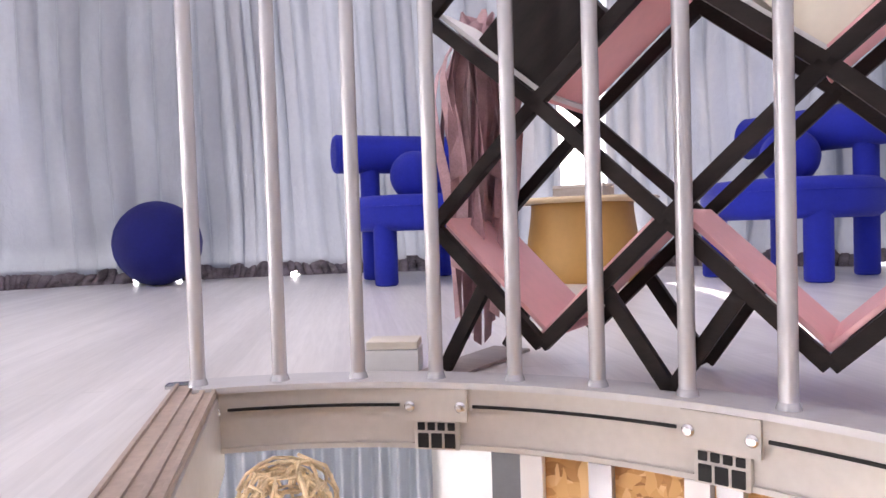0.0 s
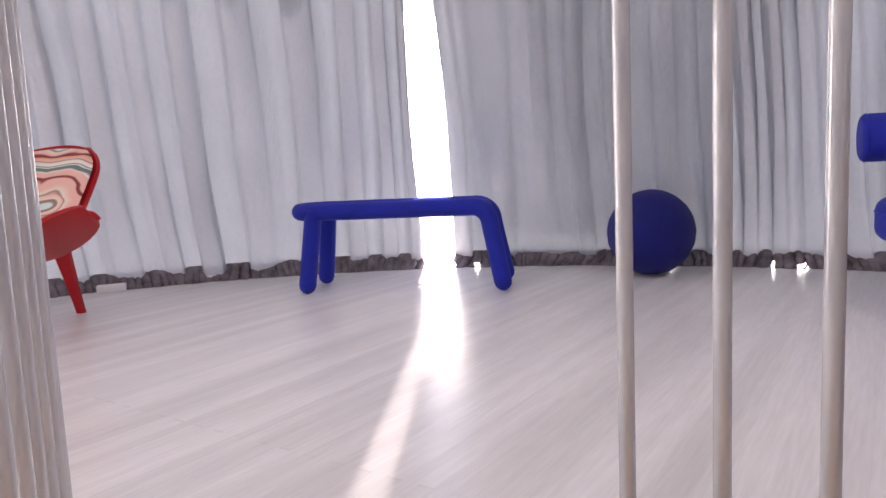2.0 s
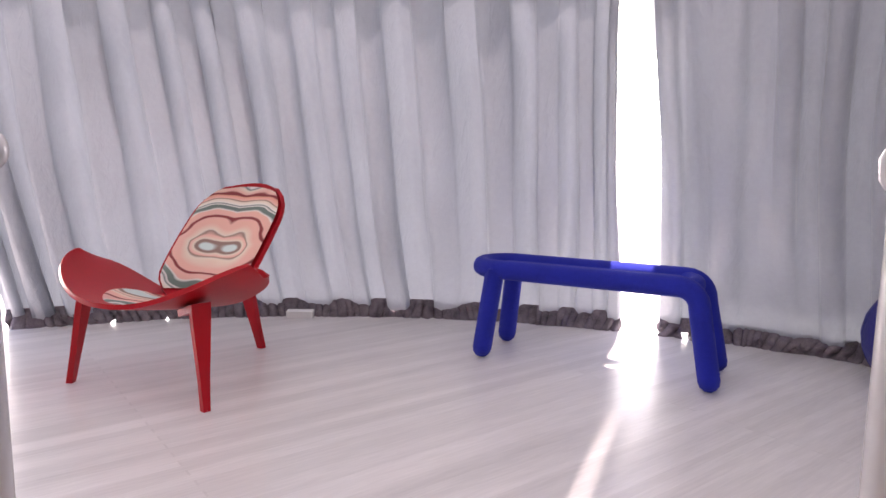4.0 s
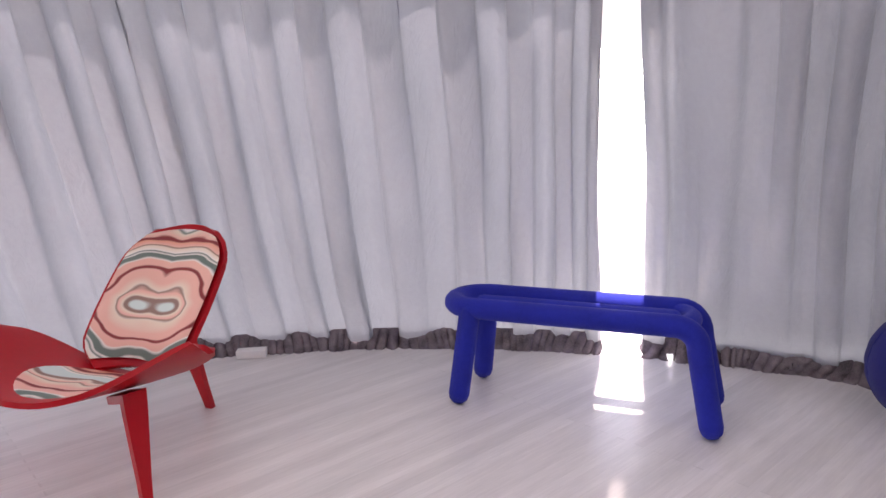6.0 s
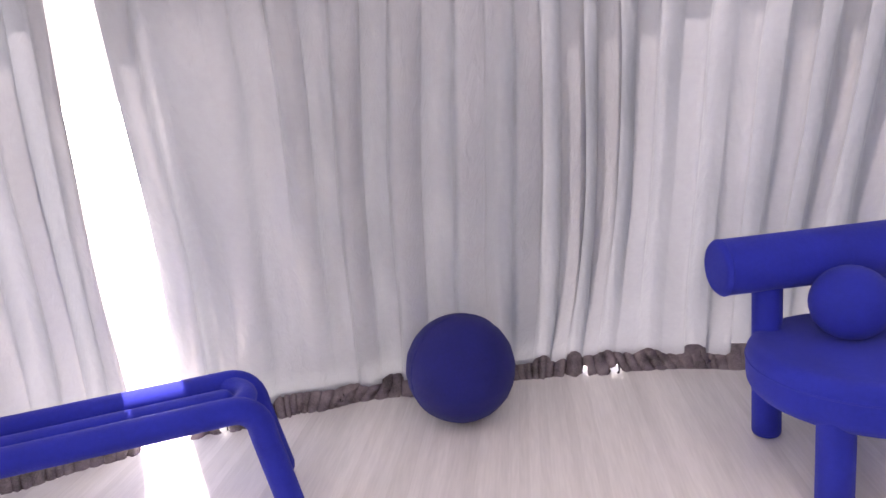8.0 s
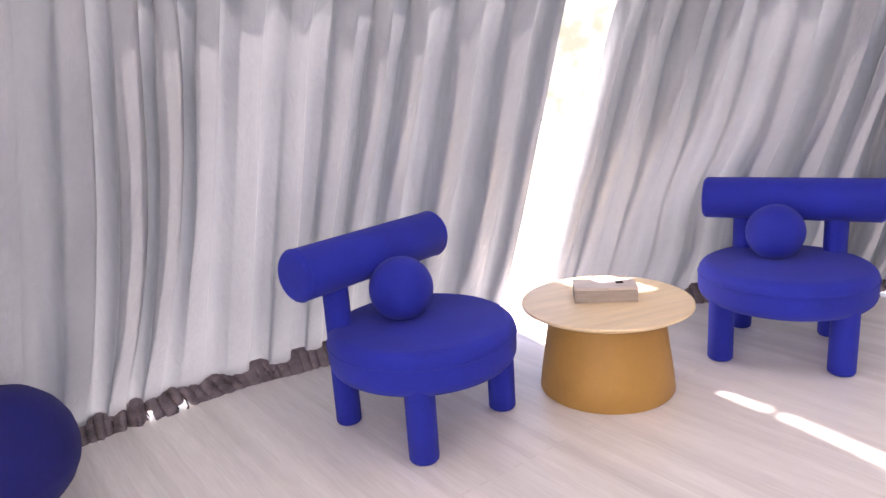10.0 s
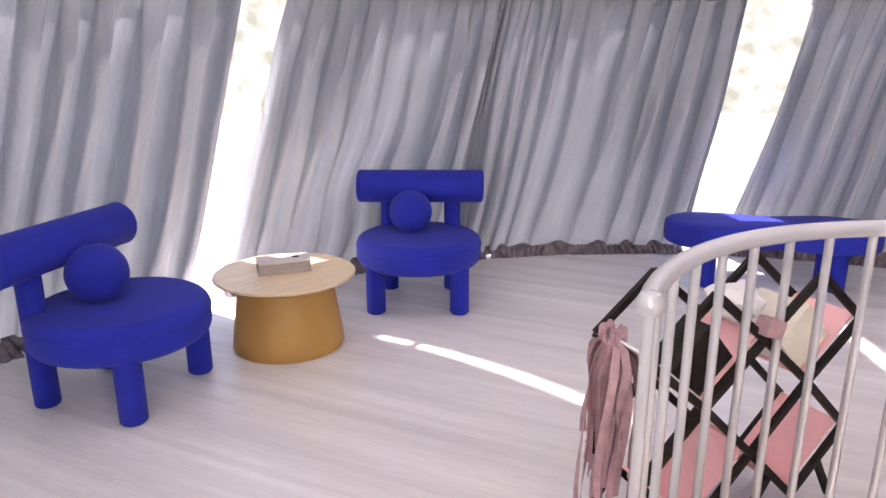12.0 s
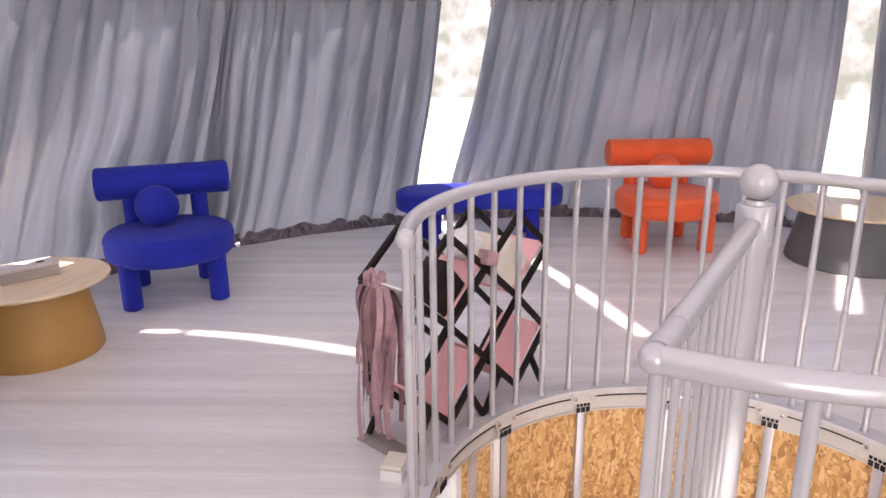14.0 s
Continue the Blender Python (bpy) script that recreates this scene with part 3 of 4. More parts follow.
def build_well_edge():
    """The flange under the bars, the curved fascia, its plates and the hollow ends of the floor beams."""
    w = new("well_edge")
    w.matrix_basis = Matrix.Translation((SX, SY, 0))
    tagged(w, "beige steel edging bolted round the stair opening", "edging", kind="structure")
    off = Vector((SX, SY, 0))
    a0, a1 = LAND0 + 0.5, LAND1 - 360.0

    def band(r0, r1, z0, z1, s0=a0, s1=a1, step=3.0):
        n = max(2, int(abs(s1 - s0) / step))
        bm = bmesh.new()
        rows = []
        for i in range(n + 1):
            a = s0 + (s1 - s0) * i / n
            rows.append([bm.verts.new(ring_at(a, r, z) - off) for r, z in ((r0, z0), (r1, z0), (r1, z1), (r0, z1))])
        for p, q in zip(rows, rows[1:]):
            for k in range(4):
                bm.faces.new((p[k], p[(k + 1) % 4], q[(k + 1) % 4], q[k]))
        bm.faces.new(rows[0])
        bm.faces.new(rows[-1])
        return bm

    part("base_flange", band(0.872, 0.955, 0.004, 0.014), FLANGE, w, "light grey flange ring")
    part("fascia", band(0.894, 0.91, -0.098, 0.003), FASCIA, w)
    part("top_band", band(0.884, 0.8935, -0.032, 0.003), FASCIA, w)
    part("bottom_band", band(0.888, 0.8935, -0.098, -0.09), FASCIA, w)
    joints = [112.0, 86.0, 58.0, 32.5, 8.0, -17.5, -43.0, -69.0, -95.0, -121.0, -147.0, -173.0]
    bolt = mesh_of("bolt", lathe([(0.009, 0), (0.009, 0.004), (0.006, 0.007), (0, 0.008)], 12, Matrix.Rotation(radians(-90), 4, "Y")), BOLT)
    for i, a in enumerate(joints):
        if i:
            part("joint_plate", band(0.876, 0.8835, -0.05, 0.002, a - 3.4, a + 3.4, 1.7), FASCIA, w)
        for s in (-2.7, 2.7):
            if i == 0 and s > 0:
                continue
            o = new("bolt", bolt)
            o.parent = w
            o.matrix_basis = Matrix.Translation(ring_at(a + s, 0.8765, -0.026) - off) @ Matrix.Rotation(radians(a), 4, "Z")
        if i + 1 < len(joints):
            # the slot isn't cut: a dark band gives its shade
            part("slot", band(0.8805, 0.8838, -0.028, -0.0235, a - 3.9, joints[i + 1] + 3.9, 2.0), DARK, w)
        # the hollow end of a beam: two rows of square chambers, their shade as black blocks
        m = Matrix.Translation(ring_at(a, 0.888, -0.074) - off) @ Matrix.Rotation(radians(a), 4, "Z")
        beam = part("beam_end", block((0.012, 0.074, 0.048), m, 0.001), FASCIA, w)
        for row, (zc, hh, n) in enumerate(((0.0145, 0.012, 4), (-0.0085, 0.023, 3))):
            for k in range(n):
                wide = 0.066 / n
                part("chamber", block((0.004, wide - 0.005, hh), m @ Matrix.Translation((-0.0072, -0.033 + wide * (k + 0.5), zc)), 0), DARK, beam)
    # the straight edges of the landing: a ridged cover strip over a steel cheek
    for az, side in ((LAND0, 1), (LAND1, -1)):
        u = Vector((math.cos(radians(az)), math.sin(radians(az)), 0))
        nrm = Vector((u.y, -u.x, 0)) * side
        p0, p1 = u * 0.12, u * 0.94
        shift = lambda q, n, z: q + nrm * n + Vector((0, 0, z))
        part("landing_edge", bar(shift(p0, 0.022, -0.075), shift(p1, 0.022, -0.075), 0.018, 0.14), FASCIA, w)
        strip = part("edge_strip", bar(shift(p0, -0.008, 0.004), shift(p1, -0.008, 0.004), 0.076, 0.008), NOSING, w, "tan ridged edge strip")
        for k, n in enumerate((-0.040, -0.014, 0.008, 0.026)):
            part("ridge", bar(shift(p0, n, 0.0095), shift(p1, n, 0.0095), (0.006, 0.004, 0.008, 0.006)[k], 0.006, bevel=0.001), NOSING, strip)
    part("corner_bracket", block((0.05, 0.03, 0.006), Matrix.Translation(ring_at(113.2, 0.965, 0.004) - off) @ Matrix.Rotation(radians(21), 4, "Z"), 0.001), BOLT, w)


build_well_edge()


def build_stair():
    st = new("spiral_stair")
    st.matrix_basis = Matrix.Translation((SX, SY, -2.6))
    tagged(st, "spiral stair with pale wooden treads round a steel post", "stair")
    step = 26.5
    for k in range(1, 13):
        a1 = LAND0 - step * (k - 1) + 3
        a0 = a1 - step - 3
        z = 2.6 - 0.2 * k
        bm = bmesh.new()
        n = 6
        prof = [(0.05, a0 + 12), (0.05, a1 - 12)] + [(0.865, a1 + (a0 - a1) * i / n) for i in range(n + 1)]
        lo = [bm.verts.new((r * math.cos(radians(a)), r * math.sin(radians(a)), z - 0.04)) for r, a in prof]
        hi = [bm.verts.new((r * math.cos(radians(a)), r * math.sin(radians(a)), z)) for r, a in prof]
        bm.faces.new(lo)
        bm.faces.new(hi)
        for i in range(len(lo)):
            j = (i + 1) % len(lo)
            bm.faces.new((lo[i], lo[j], hi[j], hi[i]))
        part("tread", bm, TREAD, st)


build_stair()


def build_well_wall():
    wall = new("well_wall")
    wall.matrix_basis = Matrix.Translation((SX, SY, -2.6))
    tagged(wall, "strand board panels between steel posts below the upper floor", "wall", kind="structure")
    posts = [76.3, 69.4, 60.4, 57.6, 32.5, 8.0, -17.5, -43.0, -69.0, -95.0]
    for a in posts:
        m = Matrix.Translation((0.905 * math.cos(radians(a)), 0.905 * math.sin(radians(a)), 1.25)) @ Matrix.Rotation(radians(a), 4, "Z")
        part("post", block((0.026, 0.036, 2.5), m, 0.003), WHITE if a in (76.3, 60.4) else STEEL, wall)
    for p, q in zip(posts, posts[1:]):
        grid = []
        for z in (0.0, 2.51):
            grid.append([Vector((0.924 * math.cos(radians(p + (q - p) * i / 6)), 0.924 * math.sin(radians(p + (q - p) * i / 6)), z)) for i in range(7)])
        part("panel", sheet(grid, 0.012), OSB, wall)


build_well_wall()


def build_lower_room():
    bm = lathe([(0, -2.62), (4.9, -2.62), (4.9, -2.6), (0, -2.6)], 48, Matrix.Translation((CX, CY, 0)))
    lone("lower_floor", bm, LOWER_FLOOR, "grey boarded floor of the storey below", "floor", kind="structure")
    rnd = random.Random(5)
    grid = []
    for z in (-2.58, -1.9, -1.2, -0.6, -0.17):
        row = []
        for j in range(420):
            a = 96 + 60 * j / 419
            row.append(dome_at(a, 3.6 + 0.05 * math.sin(j * 0.55) + 0.03 * math.sin(j * 0.21), z))
        grid.append(row)
    lone("lower_curtain", sheet(grid), CURTAIN, "grey curtain hanging in the storey below", "curtain", sharp=180)
    # a white door with a glazed panel
    d = thing("door", Matrix.Translation(dome_at(88, 3.6, -2.6)) @ Matrix.Rotation(radians(-2), 4, "Z"), "white door with a narrow glazed panel in the storey below", "door")
    part("leaf", block((0.9, 0.05, 2.1), Matrix.Translation((0, 0, 1.05)), 0.004), WHITE, d)
    part("door_frame", block((1.05, 0.04, 2.2), Matrix.Translation((0, 0.04, 1.1)), 0.004), WHITE, d)
    part("glazing", block((0.35, 0.06, 1.2), Matrix.Translation((0, 0, 1.3)), 0.004), GREY_LACQUER, d)
    # the wall that closes the lower storey
    grid = []
    for z in (-2.6, -0.17):
        grid.append([dome_at(a, 4.4, z) for a in range(100, 424, 4)])
    lone("wall_lower", sheet(grid), SHEER, "white cloth wall of the storey below", "wall", kind="structure")
    # vine basket
    b = thing("vine_basket", Matrix.Translation((-0.45, 2.45, -0.56)), "round basket woven of dry vines", "basket")
    for k in range(26):
        pts = []
        ax = Vector((rnd.gauss(0, 1), rnd.gauss(0, 1), rnd.gauss(0, 1))).normalized()
        e1 = ax.orthogonal().normalized()
        e2 = ax.cross(e1)
        rr = rnd.uniform(0.11, 0.16)
        ph = rnd.uniform(0, 6.28)
        for i in range(18):
            t = ph + i * 0.3
            pts.append((e1 * math.cos(t) + e2 * math.sin(t)) * rr * rnd.uniform(0.95, 1.05) + ax * rnd.uniform(-0.02, 0.02))
        part("vine", tube(pts, rnd.uniform(0.004, 0.008), 6), VINE, b)
    part("pole", tube([(0, 0, -1.98), (0, 0, 0)], 0.02, 10), VINE, b)


build_lower_room()

# outdoors; the pale half disc is added to whiten the gaps and bounce sun
bm = bmesh.new()
rim = [(58 * math.cos(radians(a)), 58 * math.sin(radians(a))) for a in range(98, 279, 6)]
rows = [[bm.verts.new((x, y, z)) for x, y in rim] for z in (-2.74, -2.70)]
for r in rows:
    bm.faces.new(r)
for i in range(len(rim)):
    j = (i + 1) % len(rim)
    bm.faces.new((rows[0][i], rows[0][j], rows[1][j], rows[1][i]))
lone("pavement", bm, PALE_GROUND, "pale ground added beside the dome to look white through the gaps", "pavement", kind="structure")
bm = bmesh.new()
bmesh.ops.create_circle(bm, cap_ends=True, segments=64, radius=900)
lone("ground", bm, GRASS, "grass ground round the dome", "ground", Matrix.Translation((0, 0, -2.75)), "structure")
# the far ring glows by itself and lights the gaps
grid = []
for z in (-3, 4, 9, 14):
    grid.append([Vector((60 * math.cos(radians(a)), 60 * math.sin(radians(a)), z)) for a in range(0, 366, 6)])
lone("backdrop", sheet(grid), BACKDROP, "pale foliage in the distance that glows, brighter on one side", "backdrop", kind="structure")


# ---- furniture ----
def roll_chair(name, m, cloth_mat, label):
    c = thing(name, m, label, "chair", "roll-back chairs")
    part("seat", lathe(rounded(0.36, 0.25, 0.415, 0.05), 48, Matrix.Translation((0, 0.02, 0))), cloth_mat, c)
    ring = lambda r, z, n=64: [(r * math.cos(2 * math.pi * i / n), 0.02 + r * math.sin(2 * math.pi * i / n), z) for i in range(n)]
    part("seat_piping", tube(ring(0.3605, 0.362), 0.0028, 6, True), cloth_mat, c)
    turn = Matrix.Translation((0, 0.27, 0.648)) @ Matrix.Rotation(radians(90), 4, "Y")
    part("back_roll", lathe(rounded(0.098, -0.38, 0.38, 0.022), 36, turn), cloth_mat, c)
    for x in (-0.362, 0.362):
        part("end_seam", tube([turn @ Vector((0.0978 * math.cos(k * math.pi / 16), 0.0978 * math.sin(k * math.pi / 16), x)) for k in range(32)], 0.0022, 6, True), cloth_mat, c)
    part("ball_cushion", lathe([(0.125 * math.sin(math.pi * i / 18), 0.525 - 0.125 * math.cos(math.pi * i / 18)) for i in range(19)], 32, Matrix.Translation((0, 0.11, 0))), cloth_mat, c)
    for x in (-0.235, 0.235):
        part("leg", lathe(rounded(0.054, 0.0, 0.3, 0.016), 24, Matrix.Translation((x, -0.17, 0))), cloth_mat, c)
        part("back_post", lathe(rounded(0.05, 0.0, 0.66, 0.016), 24, Matrix.Translation((x * 0.82, 0.27, 0))), cloth_mat, c)
    return c


def facing(x, y, bx, by):
    """A pose at (x, y) whose back looks along (bx, by)."""
    return Matrix.Translation((x, y, 0)) @ Matrix.Rotation(math.atan2(by, bx) - math.pi / 2, 4, "Z")


blue_chair = roll_chair("roll_chair", facing(-0.275, 3.87, -0.468, 0.884), BLUE, "blue wool chair with roll back, ball cushion and round seat")
twin = copy_thing(blue_chair, facing(1.35, 3.70, 0.765, 0.644))
for o in twin.children:
    if o.name.startswith("ball_cushion"):
        o.location.x = -0.05
roll_chair("roll_chair", facing(3.23, 0.94, 0.943, 0.333), ORANGE, "orange wool chair with roll back, ball cushion and round seat")


def drum_table(m, r, base, label, wide=1.0):
    t = thing("coffee_table", m, label, "table")
    part("tabletop", lathe([(0, 0.352), (r - 0.02, 0.352), (r, 0.364), (r, 0.37), (r - 0.004, 0.374), (0, 0.374)], 64), OAK, t, "pale wooden top")
    k = r / 0.345 * wide
    part("drum", lathe([(0, 0.0), (0.272 * k, 0.0), (0.276 * k, 0.008), (0.268 * k, 0.08), (0.25 * k, 0.2), (0.236 * k, 0.3), (0.232 * k, 0.351), (0, 0.351)], 64), base, t)


drum_table(Matrix.Translation((0.49, 3.80, 0)), 0.345, OCHRE, "low round table with ochre drum base and pale top")
drum_table(Matrix.Translation((3.22, -0.27, 0)), 0.44, GREY_LACQUER, "low round table with grey drum base and pale top", 1.17)

tissue = thing("tissue_box", pose(0.50, 3.825, 0.374, 0, 0, -28), "grey wooden tissue box with white lid on the table", "box")
part("body", block((0.25, 0.13, 0.05), Matrix.Translation((0, 0, 0.0255)), 0.002), GREYWOOD, tissue)
part("lid", block((0.252, 0.132, 0.012), Matrix.Translation((0, 0, 0.0575)), 0.002), LID, tissue)
# the opening's shade is a dark block on the lid
part("slot", block((0.03, 0.02, 0.006), Matrix.Translation((0.06, 0.0, 0.0645)), 0.001), DARK, tissue)


def tube_bench():
    """A bench bent from one padded tube: a loop at one end, bends into the legs at the other."""
    f1, f2, f3, f4 = Vector((-2.767, 2.46, 0)), Vector((-2.03, 3.12, 0)), Vector((-2.977, 2.67, 0)), Vector((-2.19, 3.36, 0))
    mid = (f1 + f2 + f3 + f4) / 4
    u = ((f2 - f1) + (f4 - f3)).normalized()
    b = thing("tube_bench", Matrix.Translation(mid) @ Matrix.Rotation(math.atan2(u.y, u.x), 4, "Z"), "dark blue padded tube bench bent in one loop", "bench")
    rad, zt, half, w = 0.044, 0.412, 0.49, 0.125
    pts = []
    for s in (-1, 1):
        run = [(half + 0.01, s * (w + 0.03), 0.045), (half - 0.04, s * w, 0.30)]
        for i in range(1, 8):
            a = math.pi / 2 * i / 7
            run.append((half - 0.045 - 0.085 + 0.085 * math.cos(a), s * w, 0.327 + 0.085 * math.sin(a)))
        run.append((0.1, s * w, zt))
        run.append((-half + 0.06, s * w, zt))
        if s < 0:
            pts = run
        else:
            back = run
    loop = [(-half + 0.06 - w * 0.98 * math.sin(math.pi * i / 12), -w * math.cos(math.pi * i / 12), zt) for i in range(1, 12)]
    part("looped_tube", tube(pts + loop + back[::-1], rad, 18, round_ends=True), BLUE, b, sharp=80)
    bend = [(half - 0.20 + w * math.sin(math.pi * i / 12), -w * math.cos(math.pi * i / 12), zt - 0.006) for i in range(1, 12)]
    part("end_bend", tube(bend, rad * 0.8, 16, round_ends=True), BLUE, b, sharp=80)
    part("middle_tube", tube([(-half + 0.06, 0, zt - 0.006), (0.0, 0, zt - 0.006), (half - 0.15, 0, zt - 0.006)], 0.034, 16, round_ends=True), BLUE, b, sharp=80)
    for s in (-1, 1):
        part("leg", tube([(-half - 0.0, s * (w + 0.03), 0.045), (-half + 0.045, s * w, zt)], rad, 18, round_ends=True), BLUE, b, sharp=80)


tube_bench()


def peanut_bench():
    p, q = Vector((2.86, 2.60, 0)), Vector((3.25, 1.95, 0))
    u = (q - p).normalized()
    b = thing("waisted_bench", Matrix.Translation((p + q) / 2) @ Matrix.Rotation(math.atan2(u.y, u.x), 4, "Z"), "blue wool bench with a waisted seat and round legs", "bench")
    h = (q - p).length / 2
    rim = []
    for i in range(64):
        a = 2 * math.pi * i / 64
        x = (h + 0.26) * math.cos(a)
        wy = 0.255 * math.sqrt(max(0, 1 - max(0, (abs(x) - h) / 0.262) ** 2)) * (1 - 0.30 * math.exp(-(x / (h * 0.5)) ** 2))
        rim.append((x, wy if math.sin(a) >= 0 else -wy))
    bm = bmesh.new()
    rows = []
    for k, z in ((0.94, 0.265), (0.99, 0.275), (1.0, 0.305), (1.0, 0.365), (0.985, 0.39), (0.93, 0.402), (0.5, 0.406)):
        rows.append([bm.verts.new((x * (1 - (1 - k) * 0.5), y * k, z)) for x, y in rim])
    for r0, r1 in zip(rows, rows[1:]):
        for i in range(64):
            bm.faces.new((r0[i], r0[(i + 1) % 64], r1[(i + 1) % 64], r1[i]))
    bm.faces.new(rows[0])
    bm.faces.new(rows[-1])
    bmesh.ops.remove_doubles(bm, verts=bm.verts, dist=0.0005)
    part("seat", bm, BLUE, b, sharp=60)
    for x in (-h, h):
        for y in (-0.12, 0.12):
            part("leg", lathe(rounded(0.05, 0.0, 0.3, 0.014), 20, Matrix.Translation((x, y, 0))), BLUE, b)


peanut_bench()

ball = lathe([(0.228 * math.sin(math.pi * i / 28) * (1 + 0.006 * math.sin(i * 2.3)), 0.226 - 0.226 * math.cos(math.pi * i / 28)) for i in range(29)], 48)
pouf = thing("ball_pouf", Matrix.Translation((-1.715, 3.925, 0)) @ Matrix.Scale(0.985, 4), "dark blue wool ball pouf on the floor by the curtain", "pouf")
part("cover", ball, BLUE_BALL, pouf, sharp=90)
part("seam", tube([(0.227 * math.cos(a * math.pi / 24) * 0.64, 0.227 * math.cos(a * math.pi / 24) * 0.77, 0.226 + 0.2255 * math.sin(a * math.pi / 24)) for a in range(48)], 0.0028, 6, True), BLUE_BALL, pouf)


def shell_chair():
    """A low three-legged shell chair: winged seat, shield back, printed pads."""
    f1, f3, f2 = Vector((-2.455, 1.238, 0)), Vector((-2.978, 0.727, 0)), Vector((-3.247, 1.529, 0))
    front = (f1 + f3) / 2
    d = (f2 - front).normalized()
    c = thing("shell_chair", Matrix.Translation((front + f2) / 2) @ Matrix.Rotation(math.atan2(d.y, d.x) - math.pi / 2, 4, "Z"), "red lacquered three-legged shell chair with banded print pads", "chair")

    def seat_point(u, v, lift=0.0):
        w = 0.465 * u
        depth = 0.50 * math.sqrt(max(0.0, 1 - abs(u) ** 3.6)) * (1 - 0.12 * abs(u))
        mid = -0.26 + 0.06 * abs(u) ** 1.5
        y = mid + depth * (v - 0.5)
        z = 0.340 + 0.185 * abs(u) ** 2.0 - 0.06 * v + 0.03 * (1 - abs(u)) * (1 - v) ** 2 + lift
        return Vector((w, y, z))

    grid = [[seat_point(0.993 * math.sin(math.pi / 2 * (-1 + 2 * i / 40)), j / 12) for i in range(41)] for j in range(13)]
    part("seat_shell", sheet(grid, 0.018), RED, c, sharp=50)
    bm = bmesh.new()
    pad = []
    for j in range(11):
        rr = j / 10
        pad.append([seat_point(0.50 * rr * math.cos(2 * math.pi * i / 36), 0.52 + 0.40 * rr * math.sin(2 * math.pi * i / 36), 0.012 + 0.022 * math.sqrt(max(0, 1 - rr ** 4))) for i in range(37)])
    sheet(pad, 0.0, bm)
    bmesh.ops.remove_doubles(bm, verts=bm.verts, dist=0.0005)
    part("seat_pad", bm, AGATE, c, "pad printed with wavy bands", sharp=80)

    def back_point(u, v, lift=0.0):
        half = 0.230 + 0.02 * math.sin(math.pi * v) - 0.085 * max(0, (v - 0.72) / 0.28) ** 2.6 - 0.11 * max(0, (0.22 - v) / 0.22) ** 2.2
        x = half * u
        y = -0.02 + 0.37 * v - 0.06 * u * u + 0.02 * v * v
        z = 0.325 + 0.44 * v + 0.022 * v ** 3 * (1 - u * u)
        return Vector((x, y - lift, z + lift * 0.4))

    grid = [[back_point(-1 + 2 * i / 24, j / 16) for i in range(25)] for j in range(17)]
    part("back_shell", sheet(grid, 0.018), RED, c, sharp=50)
    grid = [[back_point((-1 + 2 * i / 24) * 0.93, 0.05 + 0.91 * j / 16, 0.012 + 0.02 * (1 - abs(-1 + 2 * i / 24) ** 6) * (1 - abs(-1 + 2 * j / 16) ** 8)) for i in range(25)] for j in range(17)]
    part("back_pad", sheet(grid), AGATE, c, "pad printed with wavy bands", sharp=80)

    inv = c.matrix_basis.inverted()
    for f, top, w in ((f1, None, 0.075), (f3, None, 0.075), (f2, None, 0.085)):
        q = inv @ f
        if q.y < 0:
            t0 = Vector((q.x * 0.84, q.y + 0.05, 0.385))
            bend = Vector((q.x * 0.45, q.y + 0.12, 0.335))
        else:
            t0 = Vector((0, q.y - 0.13, 0.42))
            bend = Vector((0, q.y - 0.19, 0.46))
        side = Vector((1, 0, 0)) if q.y > 0 else Vector((0.25 * (1 if q.x > 0 else -1), 1, 0)).normalized()
        if q.y < 0:
            side = Vector((0.35 * (1 if q.x > 0 else -1), 1, 0)).normalized()
        g = []
        for s, ww in ((0.0, 0.36), (0.3, 0.5), (0.6, 0.75), (0.85, 0.95), (0.95, 1.0), (1.0, 1.0)):
            p = q.lerp(t0, s)
            g.append([p - side * w / 2 * ww, p + side * w / 2 * ww])
        p = bend
        g.append([p - side * w / 2, p + side * w / 2])
        part("leg", sheet(g, 0.026), RED, c, sharp=50)


shell_chair()


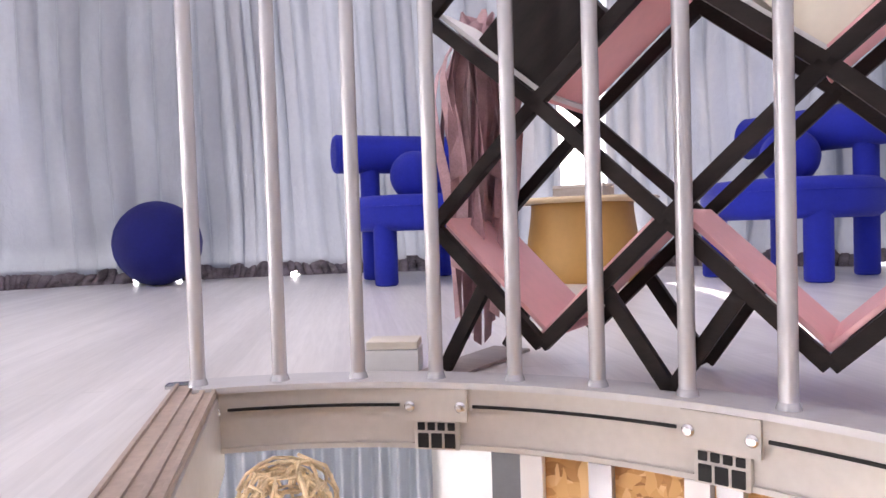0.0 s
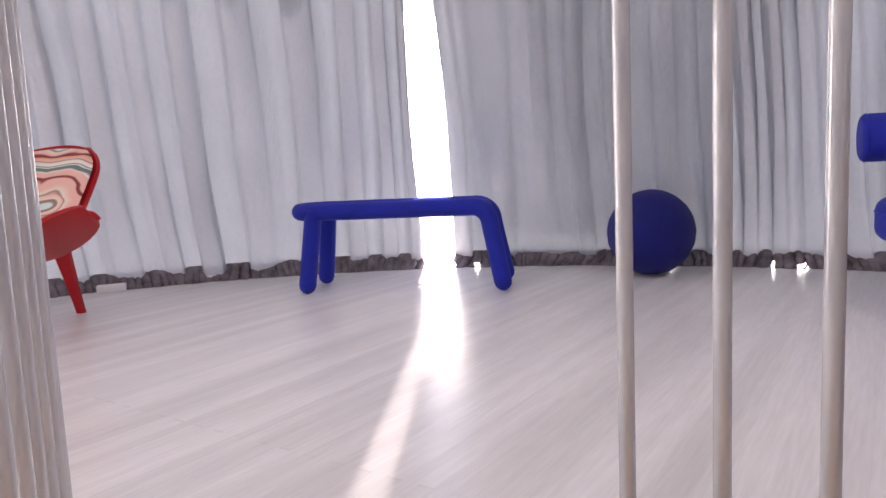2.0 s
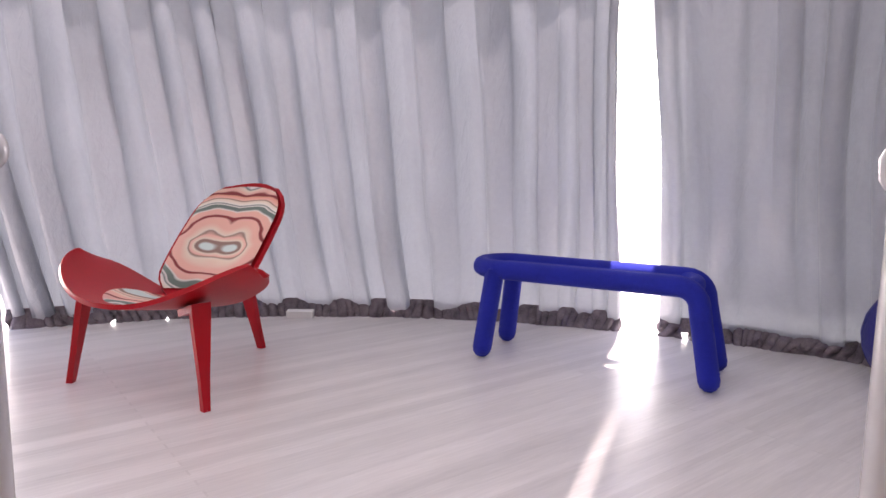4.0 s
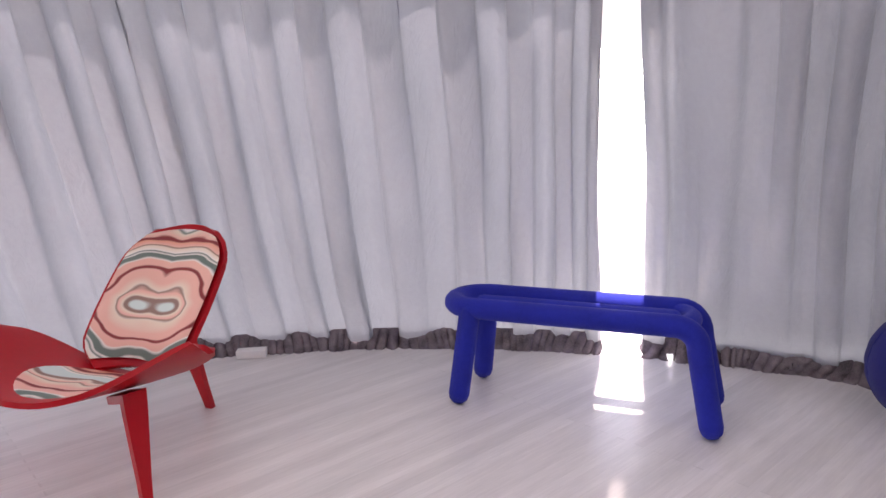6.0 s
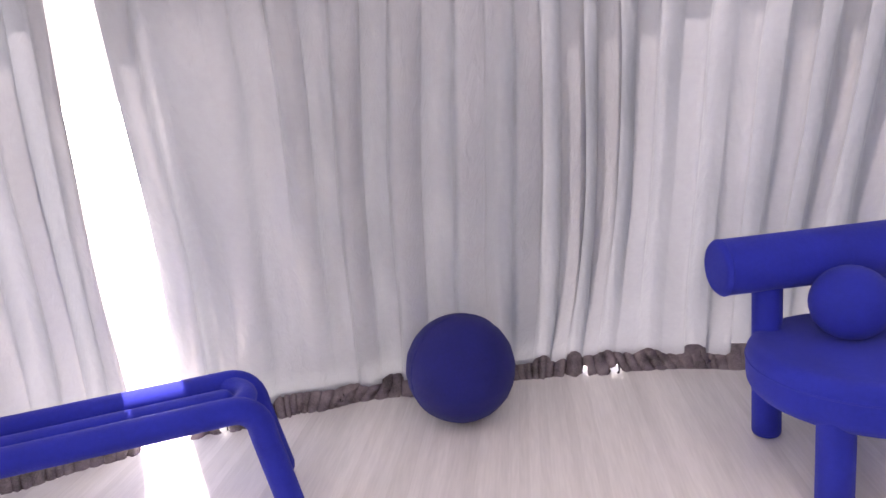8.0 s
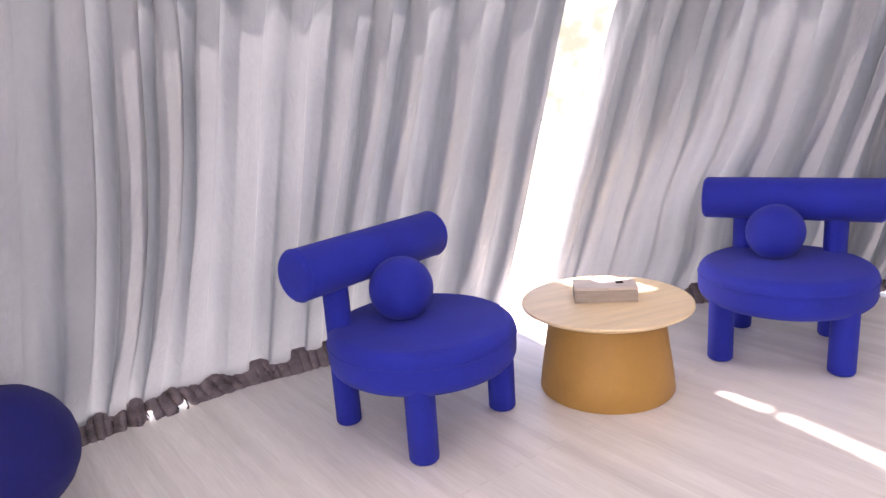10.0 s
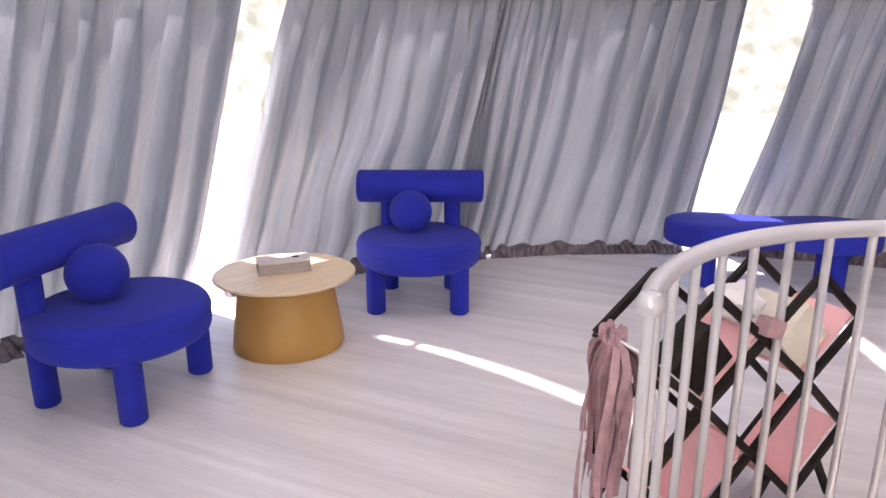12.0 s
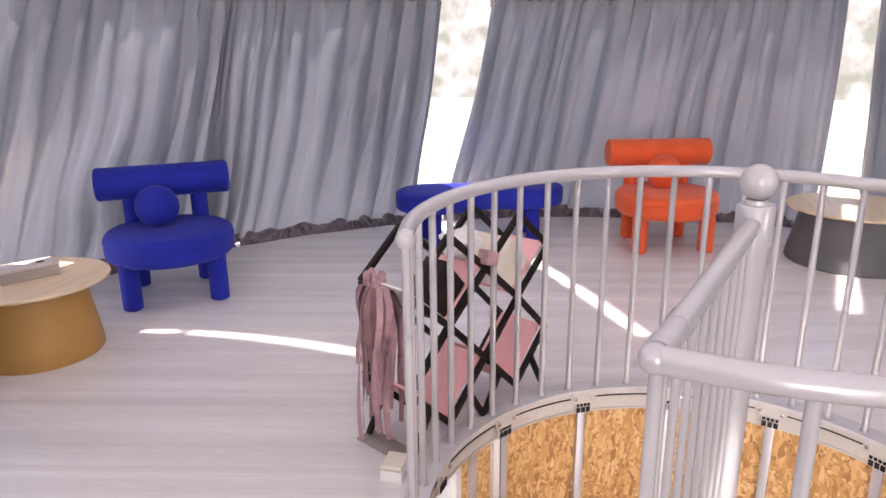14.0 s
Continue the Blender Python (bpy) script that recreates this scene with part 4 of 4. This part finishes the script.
def lattice_shelf():
    """Two faces of crossed bars with V-shaped boards between them."""
    m = Matrix.Translation((0.497, 1.578, 0)) @ Matrix.Rotation(-0.4283, 4, "Z")
    s = thing("lattice_shelf", m, "black lattice shelf with pink and white V-shaped boards", "shelf")
    a, dep, t = 0.2017, 0.235, 0.0225
    levels = (0.066, 0.2625, 0.453, 0.622, 0.785)
    node = lambda i, j: (i * a, levels[int(j)] + (j - int(j)) * (levels[int(j) + 1] - levels[int(j)] if j < 4 else 0))
    edges = []
    for (i, j) in ((-1, 0), (1, 0), (-1, 2), (1, 2)):
        edges += [((i, j), (i - 1, j + 1)), ((i, j), (i + 1, j + 1)), ((i - 1, j + 1), (i, j + 2)), ((i + 1, j + 1), (i, j + 2))]
    legs = [((-1.5, 0.5), -2.0), ((-0.5, 0.5), 0.0), ((0.5, 0.5), 0.0), ((1.5, 0.5), 2.0)]
    for y in (0.0, dep):
        for k, (p, q) in enumerate(edges):
            (x0, z0), (x1, zz) = node(*p), node(*q)
            part("lattice_bar", bar((x0, y + 0.0006 * (k % 3), z0), (x1, y + 0.0006 * (k % 3), zz), t * 0.8, t), FRAME, s)
        for p, fx in legs:
            x0, z0 = node(*p)
            part("leg", bar((x0, y + 0.004, z0), (fx * a + (0.012 if fx < 0 else 0) + (-0.012 if fx > 0 else 0), y + 0.004, 0.012), t * 0.75, t), FRAME, s)
    boards = (((-1, 0), PINK, PINK), ((1, 0), PINK, PINK), ((-1, 2), WHITE, PINK), ((1, 2), WHITE, PINK))
    for (i, j), *pair in boards:
        for sx, mt in zip((-1, 1), pair):
            (x0, z0), (x1, zz) = node(i, j), node(i + sx, j + 1)
            nrm = Vector((-(zz - z0) * sx, 0, (x1 - x0) * sx)).normalized() * 0.016
            if nrm.z < 0:
                nrm = -nrm
            part("shelf_board", bar(Vector((x0, dep / 2, z0)) + nrm, Vector((x1, dep / 2, zz)) + nrm, dep - 0.03, 0.008), mt, s, "pink board" if mt is PINK else "white board")
    # what stands in it
    lone("black_box", block((0.17, 0.10, 0.145), Matrix(), 0.003), FRAME, "black square box with a pale rim on the shelf", "box", m @ Matrix.Translation((-a - 0.002, 0.07, levels[2] + 0.125)) @ Matrix.Rotation(radians(-41.5), 4, "Y"))
    lone("cream_box", block((0.15, 0.18, 0.15), Matrix(), 0.004), CREAM, "cream carton lying in the shelf", "box", m @ Matrix.Translation((a, 0.118, levels[2] + 0.128)) @ Matrix.Rotation(radians(-41.5), 4, "Y"))
    wad = bmesh.new()
    bmesh.ops.create_icosphere(wad, subdivisions=4, radius=0.075)
    for v in wad.verts:
        v.co *= 1 + 0.35 * noise.noise(v.co * 22) + 0.12 * noise.noise(v.co * 55)
        v.co.z *= 0.7
    lone("crumpled_paper", wad, WHITE, "crumpled white paper lying on the lattice shelf", "paper", m @ Matrix.Translation((0.01, dep * 0.55, levels[3] + 0.075)), sharp=25)
    lone("pink_pouch", block((0.07, 0.05, 0.055), Matrix(), 0.012), TASSEL, "small dusty pink pouch on the lattice shelf", "pouch", m @ Matrix.Translation((0.0, -0.012, levels[3] + 0.042)) @ Matrix.Rotation(radians(20), 4, "Y"))
    striped = thing("striped_box", m @ Matrix.Translation((-a - 0.055, 0.150, levels[2] + 0.085)) @ Matrix.Rotation(radians(48), 4, "Y"), "small box with dark and red stripes on the shelf", "box")
    for k in range(7):
        part("stripe", block((0.06, 0.045, 0.007), Matrix.Translation((0, 0, 0.007 * k)), 0.0005), RED if k % 2 else FRAME, striped)
    part("base_strip", block((0.085, dep + 0.05, 0.006), Matrix.Translation((-2 * a + 0.01, dep / 2, 0.0045)), 0.001), GREYWOOD, s, "thin strip under the feet")
    # ribbons hanging from the end
    rnd = random.Random(11)
    tas = thing("ribbon_tassel", m @ Matrix.Translation((-2 * a + 0.005, dep * 0.7, levels[3] + 0.01)), "dusty pink ribbon tassel hanging from the shelf's end", "tassel")
    for k in range(6):
        a0 = k * 1.05 + 0.3 * math.sin(k * 2.7)
        loop = [Vector((0.012 * math.sin(q * 0.7 + k), 0, 0)) + Vector((math.cos(a0), math.sin(a0) * 1.3, 0.5)) * ((0.022, 0.034, 0.027)[k % 3] * math.sin(q * math.pi / 8)) + Vector((0, 0, 0.018 * math.sin(q * math.pi / 4))) for q in range(9)]
        part("bow_loop", sheet([[p + Vector((0, 0, -0.013)), p + Vector((0.004, 0.004, 0.013))] for p in loop], 0.002), TASSEL, tas, sharp=80)
    part("knot", lathe([(0.026 * math.sin(math.pi * i / 8), -0.024 * math.cos(math.pi * i / 8)) for i in range(9)], 14), TASSEL, tas)
    for k in range(52):
        length = rnd.uniform(0.26, 0.60)
        ang = rnd.uniform(0, 6.28)
        w = rnd.uniform(0.008, 0.014)
        fold = rnd.uniform(0, 6.28)
        g = []
        out = rnd.uniform(0.01, 0.09)
        for i in range(10):
            q = i / 9
            r = out * math.sin(min(1, q * 3) * math.pi / 2) * (1 - 0.2 * q)
            x, y = r * math.cos(ang) + 0.008 * math.sin(6 * q + fold), r * math.sin(ang) * 1.4 + 0.01 * math.sin(5 * q + ang)
            tw = fold + 2.0 * q
            dx, dy = w * math.cos(tw), w * math.sin(tw)
            z = 0.02 * math.sin(min(1, q * 4) * math.pi) - length * q
            g.append([(x - dx, y - dy, z), (x + dx, y + dy, z - (0.012 if i == 9 else 0))])
        part("ribbon", sheet([[Vector(p) for p in row] for row in g], 0.001), TASSEL, tas, sharp=80)


lattice_shelf()

small = thing("small_carton", pose(0.045, 1.775, 0.0, 0, 0, 4), "small white carton with a beige lid by the railing", "box")
part("carton", block((0.095, 0.075, 0.044), Matrix.Translation((0, 0, 0.0225)), 0.002), WHITE, small)
part("lid", block((0.092, 0.072, 0.014), Matrix.Translation((0, 0, 0.0525)), 0.003), CREAM, small, "beige lid")
plug = thing("power_adapter", pose(-3.80, 1.80, 0.0, 0, 0, 70), "small white adapter on the floor by the curtain hem", "adapter")
part("case", block((0.15, 0.07, 0.04), Matrix.Translation((0, 0, 0.0205)), 0.006), WHITE, plug)
